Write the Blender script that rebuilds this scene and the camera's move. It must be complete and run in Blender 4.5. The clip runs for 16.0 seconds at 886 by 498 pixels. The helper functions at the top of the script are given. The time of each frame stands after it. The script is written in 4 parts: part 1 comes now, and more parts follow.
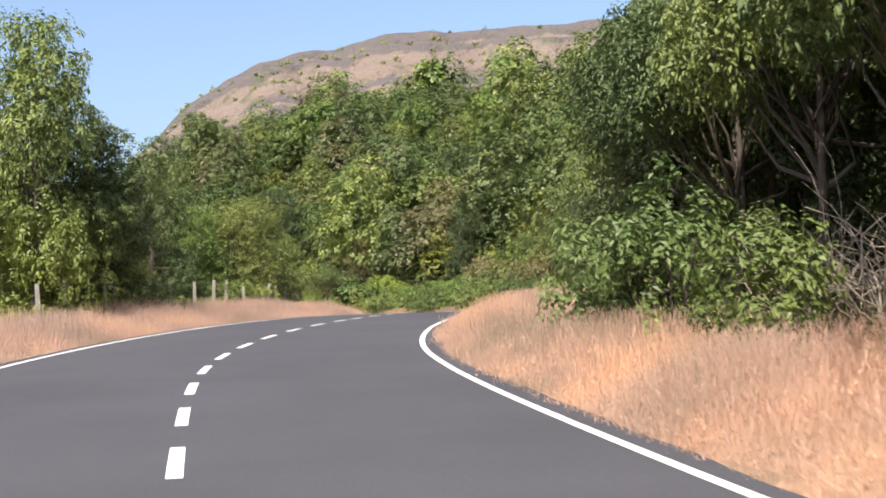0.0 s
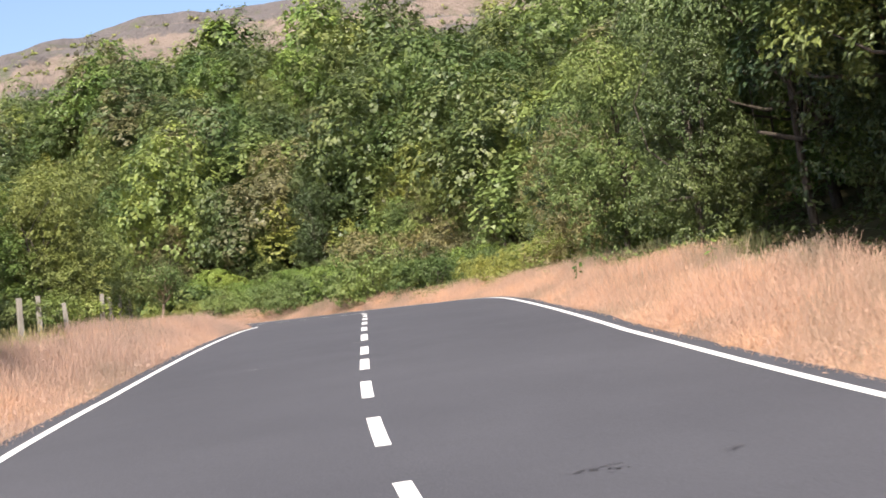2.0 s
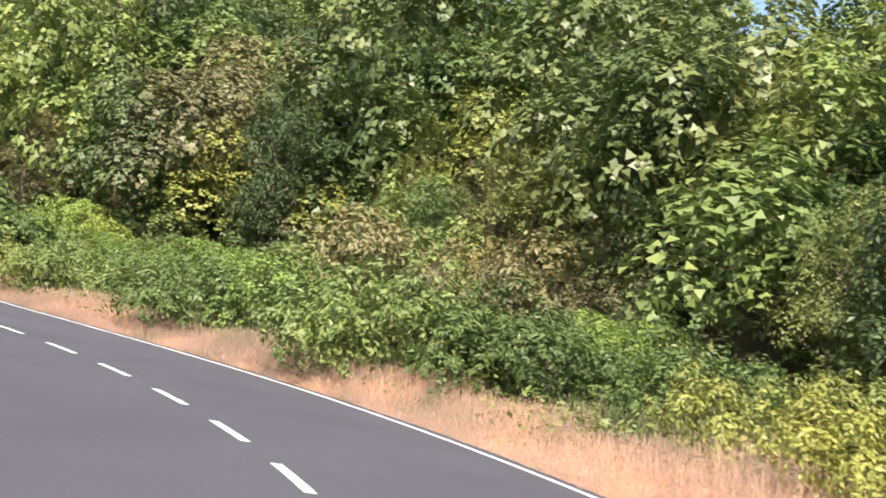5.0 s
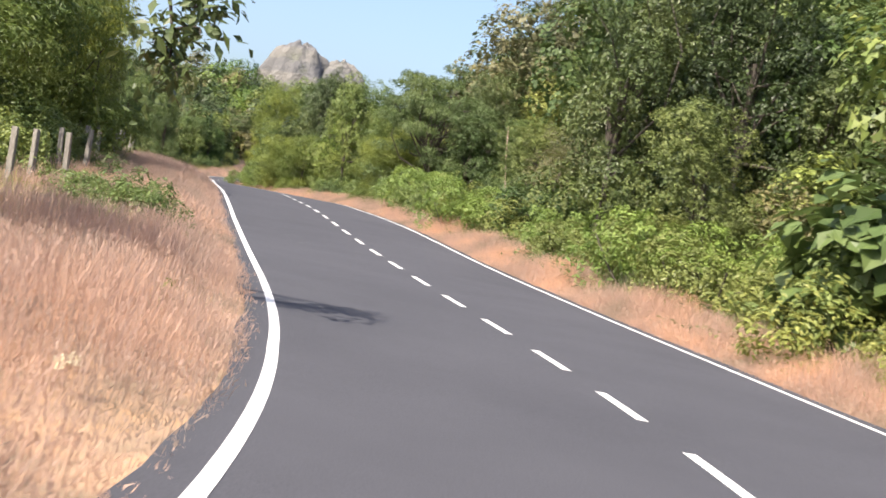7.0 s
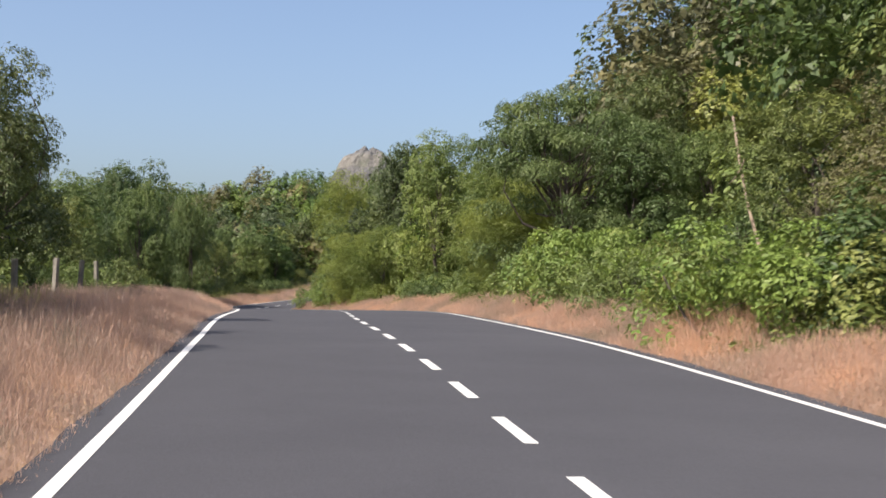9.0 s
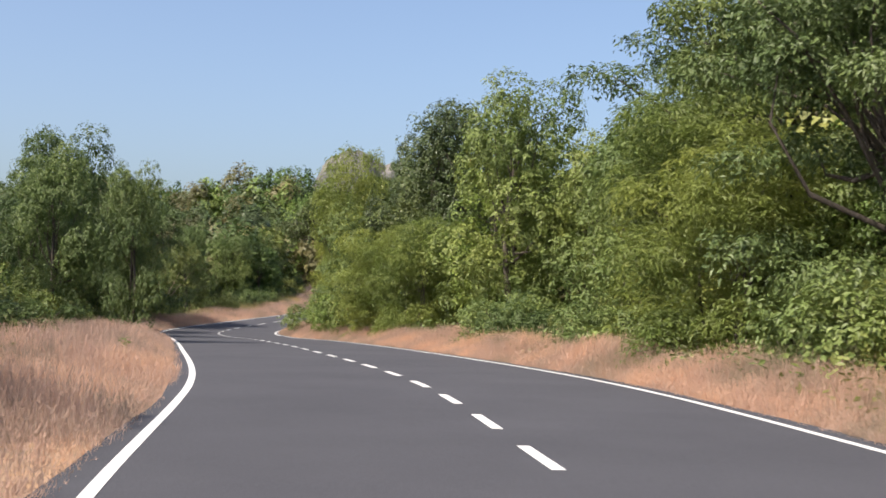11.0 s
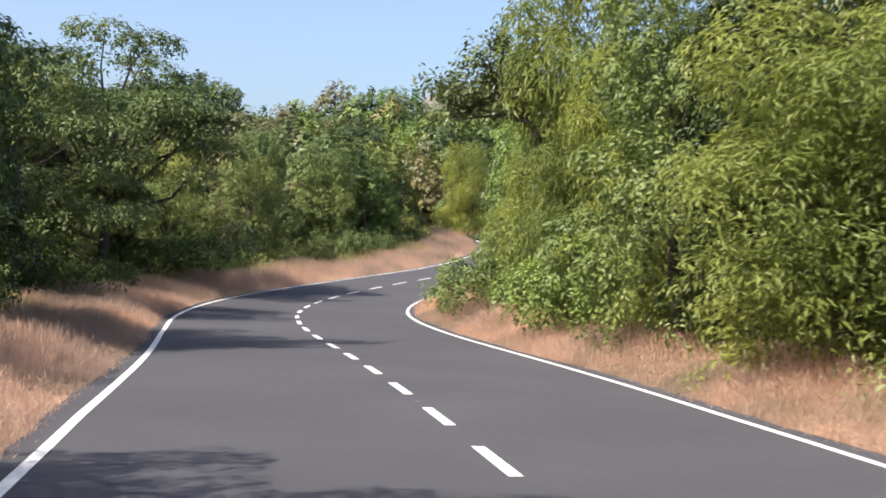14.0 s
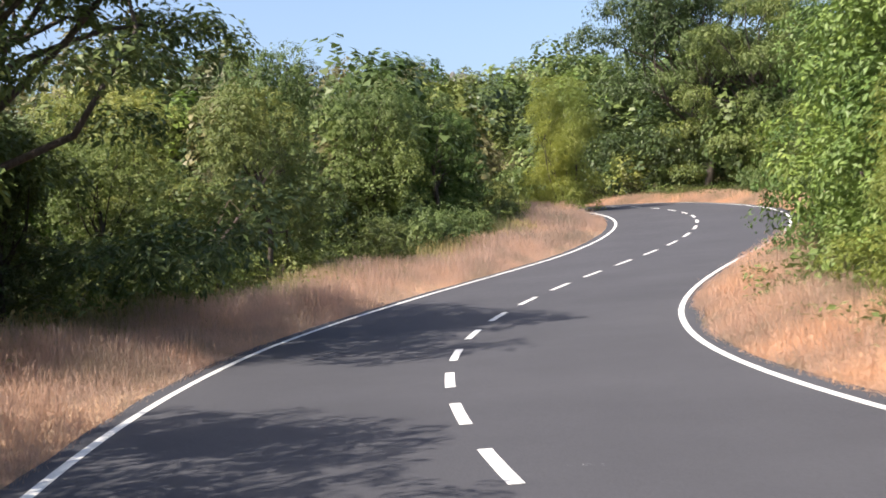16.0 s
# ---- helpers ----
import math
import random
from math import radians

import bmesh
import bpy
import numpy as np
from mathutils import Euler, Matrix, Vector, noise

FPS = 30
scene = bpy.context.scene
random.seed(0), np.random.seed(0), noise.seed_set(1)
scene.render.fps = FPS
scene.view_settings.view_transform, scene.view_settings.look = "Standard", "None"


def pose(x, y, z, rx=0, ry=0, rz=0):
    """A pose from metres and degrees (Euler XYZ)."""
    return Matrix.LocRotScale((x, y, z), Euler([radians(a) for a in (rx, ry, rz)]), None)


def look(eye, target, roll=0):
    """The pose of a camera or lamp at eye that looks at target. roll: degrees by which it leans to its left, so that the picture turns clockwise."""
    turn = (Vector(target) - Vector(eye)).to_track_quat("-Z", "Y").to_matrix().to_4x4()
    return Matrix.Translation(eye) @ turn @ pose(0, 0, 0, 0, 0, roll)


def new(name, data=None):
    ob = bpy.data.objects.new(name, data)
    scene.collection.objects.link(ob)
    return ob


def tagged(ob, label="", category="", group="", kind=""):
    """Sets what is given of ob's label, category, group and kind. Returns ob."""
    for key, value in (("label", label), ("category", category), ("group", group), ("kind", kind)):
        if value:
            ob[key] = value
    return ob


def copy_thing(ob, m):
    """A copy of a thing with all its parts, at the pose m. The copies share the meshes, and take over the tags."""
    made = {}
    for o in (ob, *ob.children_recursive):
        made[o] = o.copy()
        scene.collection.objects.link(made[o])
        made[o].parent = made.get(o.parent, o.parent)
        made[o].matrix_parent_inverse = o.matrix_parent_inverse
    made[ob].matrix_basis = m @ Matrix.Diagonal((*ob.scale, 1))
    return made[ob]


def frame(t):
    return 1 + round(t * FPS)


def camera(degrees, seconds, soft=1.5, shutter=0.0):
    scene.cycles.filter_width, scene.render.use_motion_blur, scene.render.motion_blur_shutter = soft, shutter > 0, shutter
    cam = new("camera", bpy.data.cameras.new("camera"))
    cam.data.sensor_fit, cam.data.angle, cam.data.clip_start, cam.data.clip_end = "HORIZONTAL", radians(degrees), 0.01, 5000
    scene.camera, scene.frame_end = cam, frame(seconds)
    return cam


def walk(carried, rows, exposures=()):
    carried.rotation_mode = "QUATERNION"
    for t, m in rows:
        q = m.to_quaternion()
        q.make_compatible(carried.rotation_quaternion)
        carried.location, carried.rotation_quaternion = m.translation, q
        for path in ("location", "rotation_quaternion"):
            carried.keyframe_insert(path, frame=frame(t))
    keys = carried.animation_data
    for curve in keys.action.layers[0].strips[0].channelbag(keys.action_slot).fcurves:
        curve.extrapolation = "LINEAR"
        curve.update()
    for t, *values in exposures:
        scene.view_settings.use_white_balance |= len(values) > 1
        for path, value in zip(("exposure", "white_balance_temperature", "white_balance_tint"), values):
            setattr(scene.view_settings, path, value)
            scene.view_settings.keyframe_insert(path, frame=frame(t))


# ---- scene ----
# ---- camera and its way ----
cam = camera(39.23, 16.0, soft=1.7, shutter=0.12)
PATH = [
    (0.00, -0.030, 8.637, 1.183, -15.62, 3.03, -1.84),
    (0.50, -0.289, 13.475, 1.548, -17.92, 4.95, -2.46),
    (1.00, -0.236, 18.724, 1.717, -20.26, 2.86, -5.88),
    (1.50, 0.103, 23.936, 1.924, -23.05, 1.51, -7.25),
    (2.00, 0.833, 29.371, 2.052, -26.09, 1.36, -7.39),
    (2.50, 2.358, 35.110, 2.148, -28.68, 0.91, -6.73),
    (3.00, 4.797, 42.093, 2.431, -30.14, -1.74, -6.06),
    (3.20, 5.716, 44.354, 2.511, -30.48, -1.44, -4.77),
    (3.62, 7.549, 48.833, 2.624, -31.51, -0.97, -2.08),
    (4.04, 9.215, 52.943, 2.727, -32.67, 0.14, 1.69),
    (4.46, 10.800, 56.832, 2.812, -32.51, 1.47, 5.84),
    (4.88, 12.354, 60.652, 2.867, -29.63, 2.58, 9.64),
    (5.30, 13.915, 64.563, 2.867, -22.61, 3.05, 12.38),
    (5.50, 14.401, 66.680, 2.740, -15.25, 2.14, 14.10),
    (6.00, 15.450, 71.850, 2.610, -4.62, 0.74, 13.10),
    (6.50, 15.856, 77.027, 2.618, 4.21, -0.89, 11.18),
    (7.00, 15.635, 83.473, 2.454, 11.33, -1.13, 10.89),
    (7.50, 14.696, 89.802, 2.482, 15.46, 1.99, 12.48),
    (8.00, 13.065, 95.722, 2.491, 15.89, 2.45, 9.99),
    (8.50, 10.806, 101.688, 2.571, 15.81, 4.25, 6.66),
    (9.00, 8.173, 107.610, 2.747, 15.98, 2.52, 0.67),
    (9.20, 7.112, 109.876, 2.803, 16.01, 2.12, -0.43),
    (9.62, 5.043, 114.574, 2.976, 15.92, 2.20, -1.30),
    (10.04, 3.018, 119.089, 3.181, 15.67, 2.39, -1.01),
    (10.46, 0.993, 123.524, 3.384, 15.36, 2.61, -0.10),
    (10.88, -1.058, 127.995, 3.551, 15.13, 2.80, 0.89),
    (11.30, -3.147, 132.636, 3.670, 15.08, 2.88, 1.43),
    (11.50, -4.079, 134.951, 3.684, 15.14, 2.05, 1.53),
    (12.00, -6.353, 140.959, 3.807, 15.74, -0.11, 2.05),
    (12.50, -8.960, 147.046, 3.841, 16.40, 0.50, 3.20),
    (13.00, -11.701, 153.157, 3.954, 17.66, 1.28, 3.36),
    (13.50, -14.677, 158.953, 3.981, 18.65, 1.05, 2.79),
    (14.00, -18.007, 165.106, 3.923, 19.33, 0.25, 1.48),
    (14.50, -21.438, 171.339, 3.829, 20.65, -0.73, -0.47),
    (15.00, -24.919, 177.695, 3.686, 21.55, -0.37, -0.92),
    (15.50, -28.244, 183.924, 3.612, 21.05, 0.89, -2.08),
    (16.00, -31.374, 189.691, 3.550, 19.75, 0.16, -4.15),
]


def eye(x, y, z, yaw, pitch, roll):
    return pose(x, y, z, 90 + pitch, 0, yaw) @ pose(0, 0, 0, 0, 0, roll)


EXPOSURES = [(t, stops, 6500, 12.5) for t, stops in ((0.0, 0.78), (3.0, 0.90), (6.0, 1.14), (6.5, 1.10), (7.0, 0.98), (8.5, 0.66), (9.2, 0.42), (11.5, 0.60), (13.0, 0.80), (16.0, 0.86))]
walk(cam, [(r[0], eye(*r[1:])) for r in PATH], EXPOSURES)

# ---- light ----
SUN_AZ, SUN_EL = 143.0, 49.0   # degrees: counted from +y towards -x; height
sun_dir = Vector((-math.sin(radians(SUN_AZ)) * math.cos(radians(SUN_EL)),
                  math.cos(radians(SUN_AZ)) * math.cos(radians(SUN_EL)), math.sin(radians(SUN_EL))))
world = bpy.data.worlds.new("world")
scene.world = world
world.use_nodes = True
wn = world.node_tree
bg = wn.nodes["Background"]
sky = wn.nodes.new("ShaderNodeTexSky")
sky.sky_type = "NISHITA"
sky.sun_disc = False
sky.sun_elevation = radians(SUN_EL)
sky.sun_rotation = radians(-SUN_AZ)
sky.air_density = 1.0
sky.dust_density = 6.0
sky.ozone_density = 2.4
sky.altitude = 600
wn.links.new(sky.outputs[0], bg.inputs[0])
bg.inputs[1].default_value = 0.150
sun = new("sun", bpy.data.lights.new("sun", "SUN"))
sun.data.energy = 5.0
sun.data.angle = radians(0.53)
sun.data.color = (1.0, 0.91, 0.77)
sun.matrix_world = look(sun_dir * 100, (0, 0, 0))

# ---- the road's line: turn per dash and height, at even steps ----
STEP = 3.0                     # one dash and one gap
FIRST, LAST = -14, 112
KNOTS_TURN = [-0.521, -3.2991, -2.3809, 0.116, -0.1805, 0.5461, 5.2463, 3.6352, 3.5755, 2.5453, -0.0963, -0.1852, 0.2138, 0.116, -1.1318, 2.0458, 0.3012, -0.0024, 0.2267, 0.3458, 0.7833, -1.7701, -3.4472, -4.7528, -2.7965, 2.1486, 4.3536, 4.5499, 4.2716]
KNOTS_RISE = [-0.077, 0.497, 1.104, 1.316, 1.118, 1.036, 1.479, 2.149, 2.435, 2.4, 2.222, 1.981, 2.127, 3.094, 4.529, 5.627]
HALF_L = 3.40                  # centre to the edge lines, on the whole
WIDE_L = [3.4, 3.41, 3.21, 3.44, 3.28, 3.42, 3.3, 3.3, 3.5, 3.62, 3.63, 3.39, 3.55, 3.2, 3.27, 3.31]
WIDE_R = [3.21, 3.44, 3.36, 3.82, 3.79, 3.6, 3.38, 3.32, 3.3, 3.27, 3.22, 3.41, 3.51, 3.44, 3.44, 3.44]
ids = np.arange(FIRST, LAST + 1)
turn = np.radians(np.interp(ids, np.arange(len(KNOTS_TURN)) * 3.0, KNOTS_TURN))
turn[ids > 86] = np.radians(2.5)
turn[ids > 95] = np.radians(-0.5)
head = np.concatenate([[0], np.cumsum(turn)])[:-1]
head = head - head[-6 - FIRST] + radians(-1.346)
mid = (head[:-1] + head[1:]) / 2
rx_ = np.concatenate([[0], np.cumsum(-np.sin(mid) * STEP)])
ry_ = np.concatenate([[0], np.cumsum(np.cos(mid) * STEP)])
rx_, ry_ = rx_ - rx_[-6 - FIRST] + -0.407, ry_ - ry_[-6 - FIRST] + -0.009


def smooth_knots(u, values):
    """A smooth curve through values at 0, 1, 2 ..."""
    v = np.asarray(values, float)
    u = np.clip(u, 0, len(v) - 1 - 1e-9)
    i = u.astype(int)
    f = u - i
    p = [v[np.clip(i + k, 0, len(v) - 1)] for k in (-1, 0, 1, 2)]
    return ((-f**3 + 2*f*f - f) * p[0] + (3*f**3 - 5*f*f + 2) * p[1] + (-3*f**3 + 4*f*f + f) * p[2] + (f**3 - f*f) * p[3]) / 2


rz_ = smooth_knots((ids + 3.0) / 6.0, KNOTS_RISE)


def road(s, off):
    """Points at s dashes along the road, off metres to the left of its centre."""
    s = np.atleast_1d(np.asarray(s, float))
    u = np.clip(s - FIRST, 0, len(ids) - 1.001)
    i = u.astype(int)
    f = u - i
    h = head[i] * (1 - f) + head[i + 1] * f
    a, b, c, d = 2*f**3 - 3*f*f + 1, f**3 - 2*f*f + f, -2*f**3 + 3*f*f, f**3 - f*f
    x = a * rx_[i] - b * np.sin(head[i]) * STEP + c * rx_[i + 1] - d * np.sin(head[i + 1]) * STEP
    y = a * ry_[i] + b * np.cos(head[i]) * STEP + c * ry_[i + 1] + d * np.cos(head[i + 1]) * STEP
    zm, zp = rz_[np.clip(i - 1, 0, len(ids) - 1)], rz_[np.clip(i + 2, 0, len(ids) - 1)]
    z = a * rz_[i] + b * (rz_[i + 1] - zm) / 2 + c * rz_[i + 1] + d * (zp - rz_[i]) / 2
    return np.stack([x - off * np.cos(h), y - off * np.sin(h), z], -1)


def heading(s):
    return float(np.interp(s, ids, head))


def half_width(s, side):
    return np.interp(np.asarray(s, float), np.arange(len(WIDE_L)) * 6.0 - 3.0, WIDE_L if side > 0 else WIDE_R)


LINE_S = np.arange(FIRST, LAST, 0.34)
LINE = road(LINE_S, 0.0)


def near_road(x, y):
    """For points: the dash count s of the nearest place on the road, and metres to the left of its centre."""
    x, y = np.ravel(x), np.ravel(y)
    s, off = np.empty(len(x)), np.empty(len(x))
    for a in range(0, len(x), 4000):
        dx = x[a:a + 4000, None] - LINE[None, :, 0]
        dy = y[a:a + 4000, None] - LINE[None, :, 1]
        j = (dx * dx + dy * dy).argmin(1)
        r = np.arange(len(j))
        h = np.interp(LINE_S[j], ids, head)
        lat = -dx[r, j] * np.cos(h) - dy[r, j] * np.sin(h)
        dist = np.sqrt(dx[r, j] ** 2 + dy[r, j] ** 2)
        s[a:a + 4000], off[a:a + 4000] = LINE_S[j], np.where(lat >= 0, dist, -dist)
    return s, off


def ramp(x, a, b):
    t = np.clip((x - a) / (b - a), 0, 1)
    return t * t * (3 - 2 * t)


def waves(x, y, seed=0):
    """Low rolling unevenness, about -1 to 1."""
    r = np.random.RandomState(seed)
    out = 0
    for k in range(7):
        a, w, p = r.uniform(0, 6.28), 2 ** (k * 0.6) * 0.02, r.uniform(0, 6.28)
        out = out + np.sin((x * np.cos(a) + y * np.sin(a)) * w * 6.28 + p) * 0.6 ** k
    return out / 1.6


# slope of the banks to the right and the left, by dash count
BANK_S = [-14, 4, 12, 20, 32, 44, 54, 60, 68, 80, 112]
BANK_R = [0.10, 0.18, 0.36, 0.52, 0.45, 0.80, 0.92, 0.55, 0.15, 0.14, 0.2]
TOP_R = [5, 11, 21, 28, 29.5, 30, 31, 18, 8, 9, 12]
BANK_L = [0.02, 0.02, 0.03, 0.03, 0.0, -0.02, 0.0, 0.02, 0.05, 0.05, 0.05]


def ground_z(x, y):
    x, y = np.asarray(x, float), np.asarray(y, float)
    shape = x.shape
    x, y = x.ravel(), y.ravel()
    s, off = near_road(x, y)
    base = np.interp(s, ids, rz_)
    u = np.abs(off) - 4.4
    rise_r = np.interp(s, BANK_S, BANK_R) * (0.45 + 0.55 * ramp(u, 6, 26)) * np.maximum(u - 2.5, 0) + 0.22 * ramp(u, 0, 3)
    top = np.interp(s, BANK_S, TOP_R)
    rise_r = top * (1 - np.exp(-rise_r / top))
    rise_l = np.interp(s, BANK_S, BANK_L) * np.minimum(np.maximum(u - 1, 0), 60) + 0.12 * ramp(u, 0, 3)
    z = base + np.where(off < 0, rise_r, rise_l) - 0.12 + 0.25 * waves(x, y, 3) * ramp(u, 2, 14)
    # far ridges
    far = np.hypot(x + 20, y - 120)
    z = z + 8 * np.exp(-(((x + 105) / 75) ** 2 + ((y - 345) / 42) ** 2)) * ramp(u, 6, 50)
    z = z + 3 * np.exp(-(((x + 75) / 30) ** 2 + ((y - 262) / 30) ** 2)) * ramp(u, 4, 20)
    z = z + 5 * waves(x * 0.2, y * 0.2, 5) * ramp(far, 250, 600)
    return z.reshape(shape)


# ---- materials ----
def material(name, rough=0.8, spec=0.3):
    m = bpy.data.materials.new(name)
    m.use_nodes = True
    t = m.node_tree
    p = t.nodes["Principled BSDF"]
    p.inputs["Roughness"].default_value = rough
    p.inputs["Specular IOR Level"].default_value = spec
    return m, t, p


def node(t, kind, **settings):
    n = t.nodes.new(kind)
    for key, value in settings.items():
        n.inputs[key.replace("_", " ")].default_value = value
    return n


def ramp_node(t, fac, stops):
    r = t.nodes.new("ShaderNodeValToRGB")
    els = r.color_ramp.elements
    while len(els) < len(stops):
        els.new(0.5)
    for e, (at, col) in zip(els, stops):
        e.position, e.color = at, (*col, 1)
    t.links.new(fac, r.inputs[0])
    return r


def mix_node(t, fac, a, b, blend="MIX"):
    m = t.nodes.new("ShaderNodeMix")
    m.data_type, m.blend_type = "RGBA", blend
    for sock, v in ((m.inputs[0], fac), (m.inputs[6], a), (m.inputs[7], b)):
        if isinstance(v, bpy.types.NodeSocket):
            t.links.new(v, sock)
        elif isinstance(v, (int, float)):
            sock.default_value = v
        else:
            sock.default_value = (*v, 1)
    return m.outputs[2]


def noise_node(t, scale, detail=4, rough=0.6, coord="Object", stretch=None):
    co = t.nodes.new("ShaderNodeTexCoord")
    n = node(t, "ShaderNodeTexNoise", Scale=scale, Detail=detail, Roughness=rough)
    src = co.outputs[coord]
    if stretch:
        mp = t.nodes.new("ShaderNodeMapping")
        mp.inputs["Scale"].default_value = stretch
        t.links.new(src, mp.inputs[0])
        src = mp.outputs[0]
    t.links.new(src, n.inputs[0])
    return n.outputs[0]


def bump(t, p, height, strength, distance=0.02):
    b = node(t, "ShaderNodeBump", Strength=strength, Distance=distance)
    t.links.new(height, b.inputs["Height"])
    t.links.new(b.outputs[0], p.inputs["Normal"])


def asphalt_material():
    m, t, p = material("asphalt", 0.95, 0.12)
    fine = noise_node(t, 60, 3, 0.7)
    wide = noise_node(t, 0.35, 4, 0.6)
    c = ramp_node(t, wide, [(0.3, (0.053, 0.054, 0.063)), (0.7, (0.073, 0.074, 0.085))]).outputs[0]
    c = mix_node(t, 0.35, c, ramp_node(t, fine, [(0.3, (0.027, 0.028, 0.033)), (0.7, (0.108, 0.109, 0.123))]).outputs[0])
    t.links.new(c, p.inputs["Base Color"])
    bump(t, p, fine, 0.35, 0.006)
    return m


def paint_material():
    m, t, p = material("white_road_paint", 0.7, 0.3)
    wear = noise_node(t, 14, 5, 0.75)
    c = ramp_node(t, wear, [(0.30, (0.22, 0.22, 0.22)), (0.41, (0.60, 0.60, 0.585)), (0.8, (0.74, 0.74, 0.725))]).outputs[0]
    t.links.new(c, p.inputs["Base Color"])
    bump(t, p, wear, 0.2, 0.004)
    return m


def soil_material():
    m, t, p = material("dry_soil", 0.95, 0.1)
    a = noise_node(t, 0.6, 6, 0.65)
    b = noise_node(t, 9, 4, 0.7)
    c = ramp_node(t, a, [(0.30, (0.035, 0.045, 0.016)), (0.55, (0.085, 0.075, 0.035)), (0.75, (0.05, 0.065, 0.022))]).outputs[0]
    c = mix_node(t, 0.5, c, ramp_node(t, b, [(0.3, (0.035, 0.036, 0.018)), (0.7, (0.13, 0.105, 0.055))]).outputs[0])
    t.links.new(c, p.inputs["Base Color"])
    bump(t, p, b, 0.6, 0.06)
    return m


def leaf_material(name, dark, light, tip, shine=0.5, through_light=0.29, patch=0.22):
    m, t, p = material(name, shine, 0.4)
    dark = [a * 0.55 + b * 0.45 for a, b in zip(dark, light)]
    tip = [a * 0.7 + b * 0.3 for a, b in zip(light, tip)]
    geo = t.nodes.new("ShaderNodeNewGeometry")
    info = t.nodes.new("ShaderNodeObjectInfo")
    c = ramp_node(t, geo.outputs["Random Per Island"], [(0.0, dark), (0.62, light), (0.97, tip)]).outputs[0]
    tone = ramp_node(t, info.outputs["Random"], [(0.0, (0.46, 0.54, 0.54)), (0.45, (0.95, 0.96, 0.95)), (1.0, (1.15, 1.09, 0.95))]).outputs[0]
    c = mix_node(t, 1.0, c, tone, "MULTIPLY")
    geo_noise = node(t, "ShaderNodeTexNoise", Scale=patch, Detail=3)
    t.links.new(geo.outputs["Position"], geo_noise.inputs[0])
    spots = ramp_node(t, geo_noise.outputs[0], [(0.32, (0.62, 0.72, 0.70)), (0.5, (1, 1, 1)), (0.68, (1.25, 1.16, 1.0))]).outputs[0]
    c = mix_node(t, 1.0, c, spots, "MULTIPLY")
    t.links.new(c, p.inputs["Base Color"])
    tr = t.nodes.new("ShaderNodeBsdfTranslucent")
    t.links.new(c, tr.inputs[0])
    mx = t.nodes.new("ShaderNodeMixShader")
    mx.inputs[0].default_value = through_light
    t.links.new(p.outputs[0], mx.inputs[1])
    t.links.new(tr.outputs[0], mx.inputs[2])
    t.links.new(mx.outputs[0], t.nodes["Material Output"].inputs[0])
    return m


def bark_material(name, a, b):
    m, t, p = material(name, 0.9, 0.2)
    n = noise_node(t, 6, 5, 0.7, stretch=(3, 3, 0.7))
    t.links.new(ramp_node(t, n, [(0.3, a), (0.7, b)]).outputs[0], p.inputs["Base Color"])
    bump(t, p, n, 0.7, 0.03)
    return m


ASPHALT, PAINT, SOIL = asphalt_material(), paint_material(), soil_material()
BARK = bark_material("grey_bark", (0.045, 0.038, 0.030), (0.12, 0.10, 0.085))
LEAF = {
    "mid": leaf_material("mid_green_leaves", (0.070, 0.104, 0.027), (0.168, 0.226, 0.066), (0.30, 0.335, 0.125)),
    # dark: green taken deeper still, with shade beneath near crowns put into the colour
    "dark": leaf_material("dark_green_leaves", (0.038, 0.058, 0.022), (0.096, 0.130, 0.042), (0.20, 0.23, 0.10), 0.45, 0.22),
    "acacia": leaf_material("layered_tree_leaves", (0.046, 0.072, 0.026), (0.124, 0.172, 0.052), (0.24, 0.28, 0.115), 0.5, 0.24),
    "bamboo": leaf_material("bamboo_leaves", (0.116, 0.147, 0.032), (0.242, 0.290, 0.072), (0.35, 0.385, 0.14), 0.5, 0.46),
    "fresh": leaf_material("fresh_green_leaves", (0.094, 0.142, 0.025), (0.190, 0.276, 0.064), (0.33, 0.38, 0.12)),
    "olive": leaf_material("olive_leaves", (0.098, 0.118, 0.029), (0.206, 0.242, 0.070), (0.33, 0.34, 0.12)),
    "brown": leaf_material("brownish_leaves", (0.082, 0.080, 0.038), (0.182, 0.172, 0.080), (0.285, 0.26, 0.14)),
}
STRAW = leaf_material("dry_pink_grass", (0.455, 0.318, 0.258), (0.535, 0.380, 0.318), (0.61, 0.45, 0.385), 0.85, 0.46, 0.6)
LITTER = leaf_material("flattened_straw", (0.29, 0.20, 0.14), (0.36, 0.25, 0.175), (0.42, 0.30, 0.215), 0.9, 0.0, 1.5)
STRAW_GREEN = leaf_material("half_green_grass", (0.30, 0.27, 0.12), (0.44, 0.38, 0.19), (0.54, 0.46, 0.27), 0.8, 0.45, 0.6)


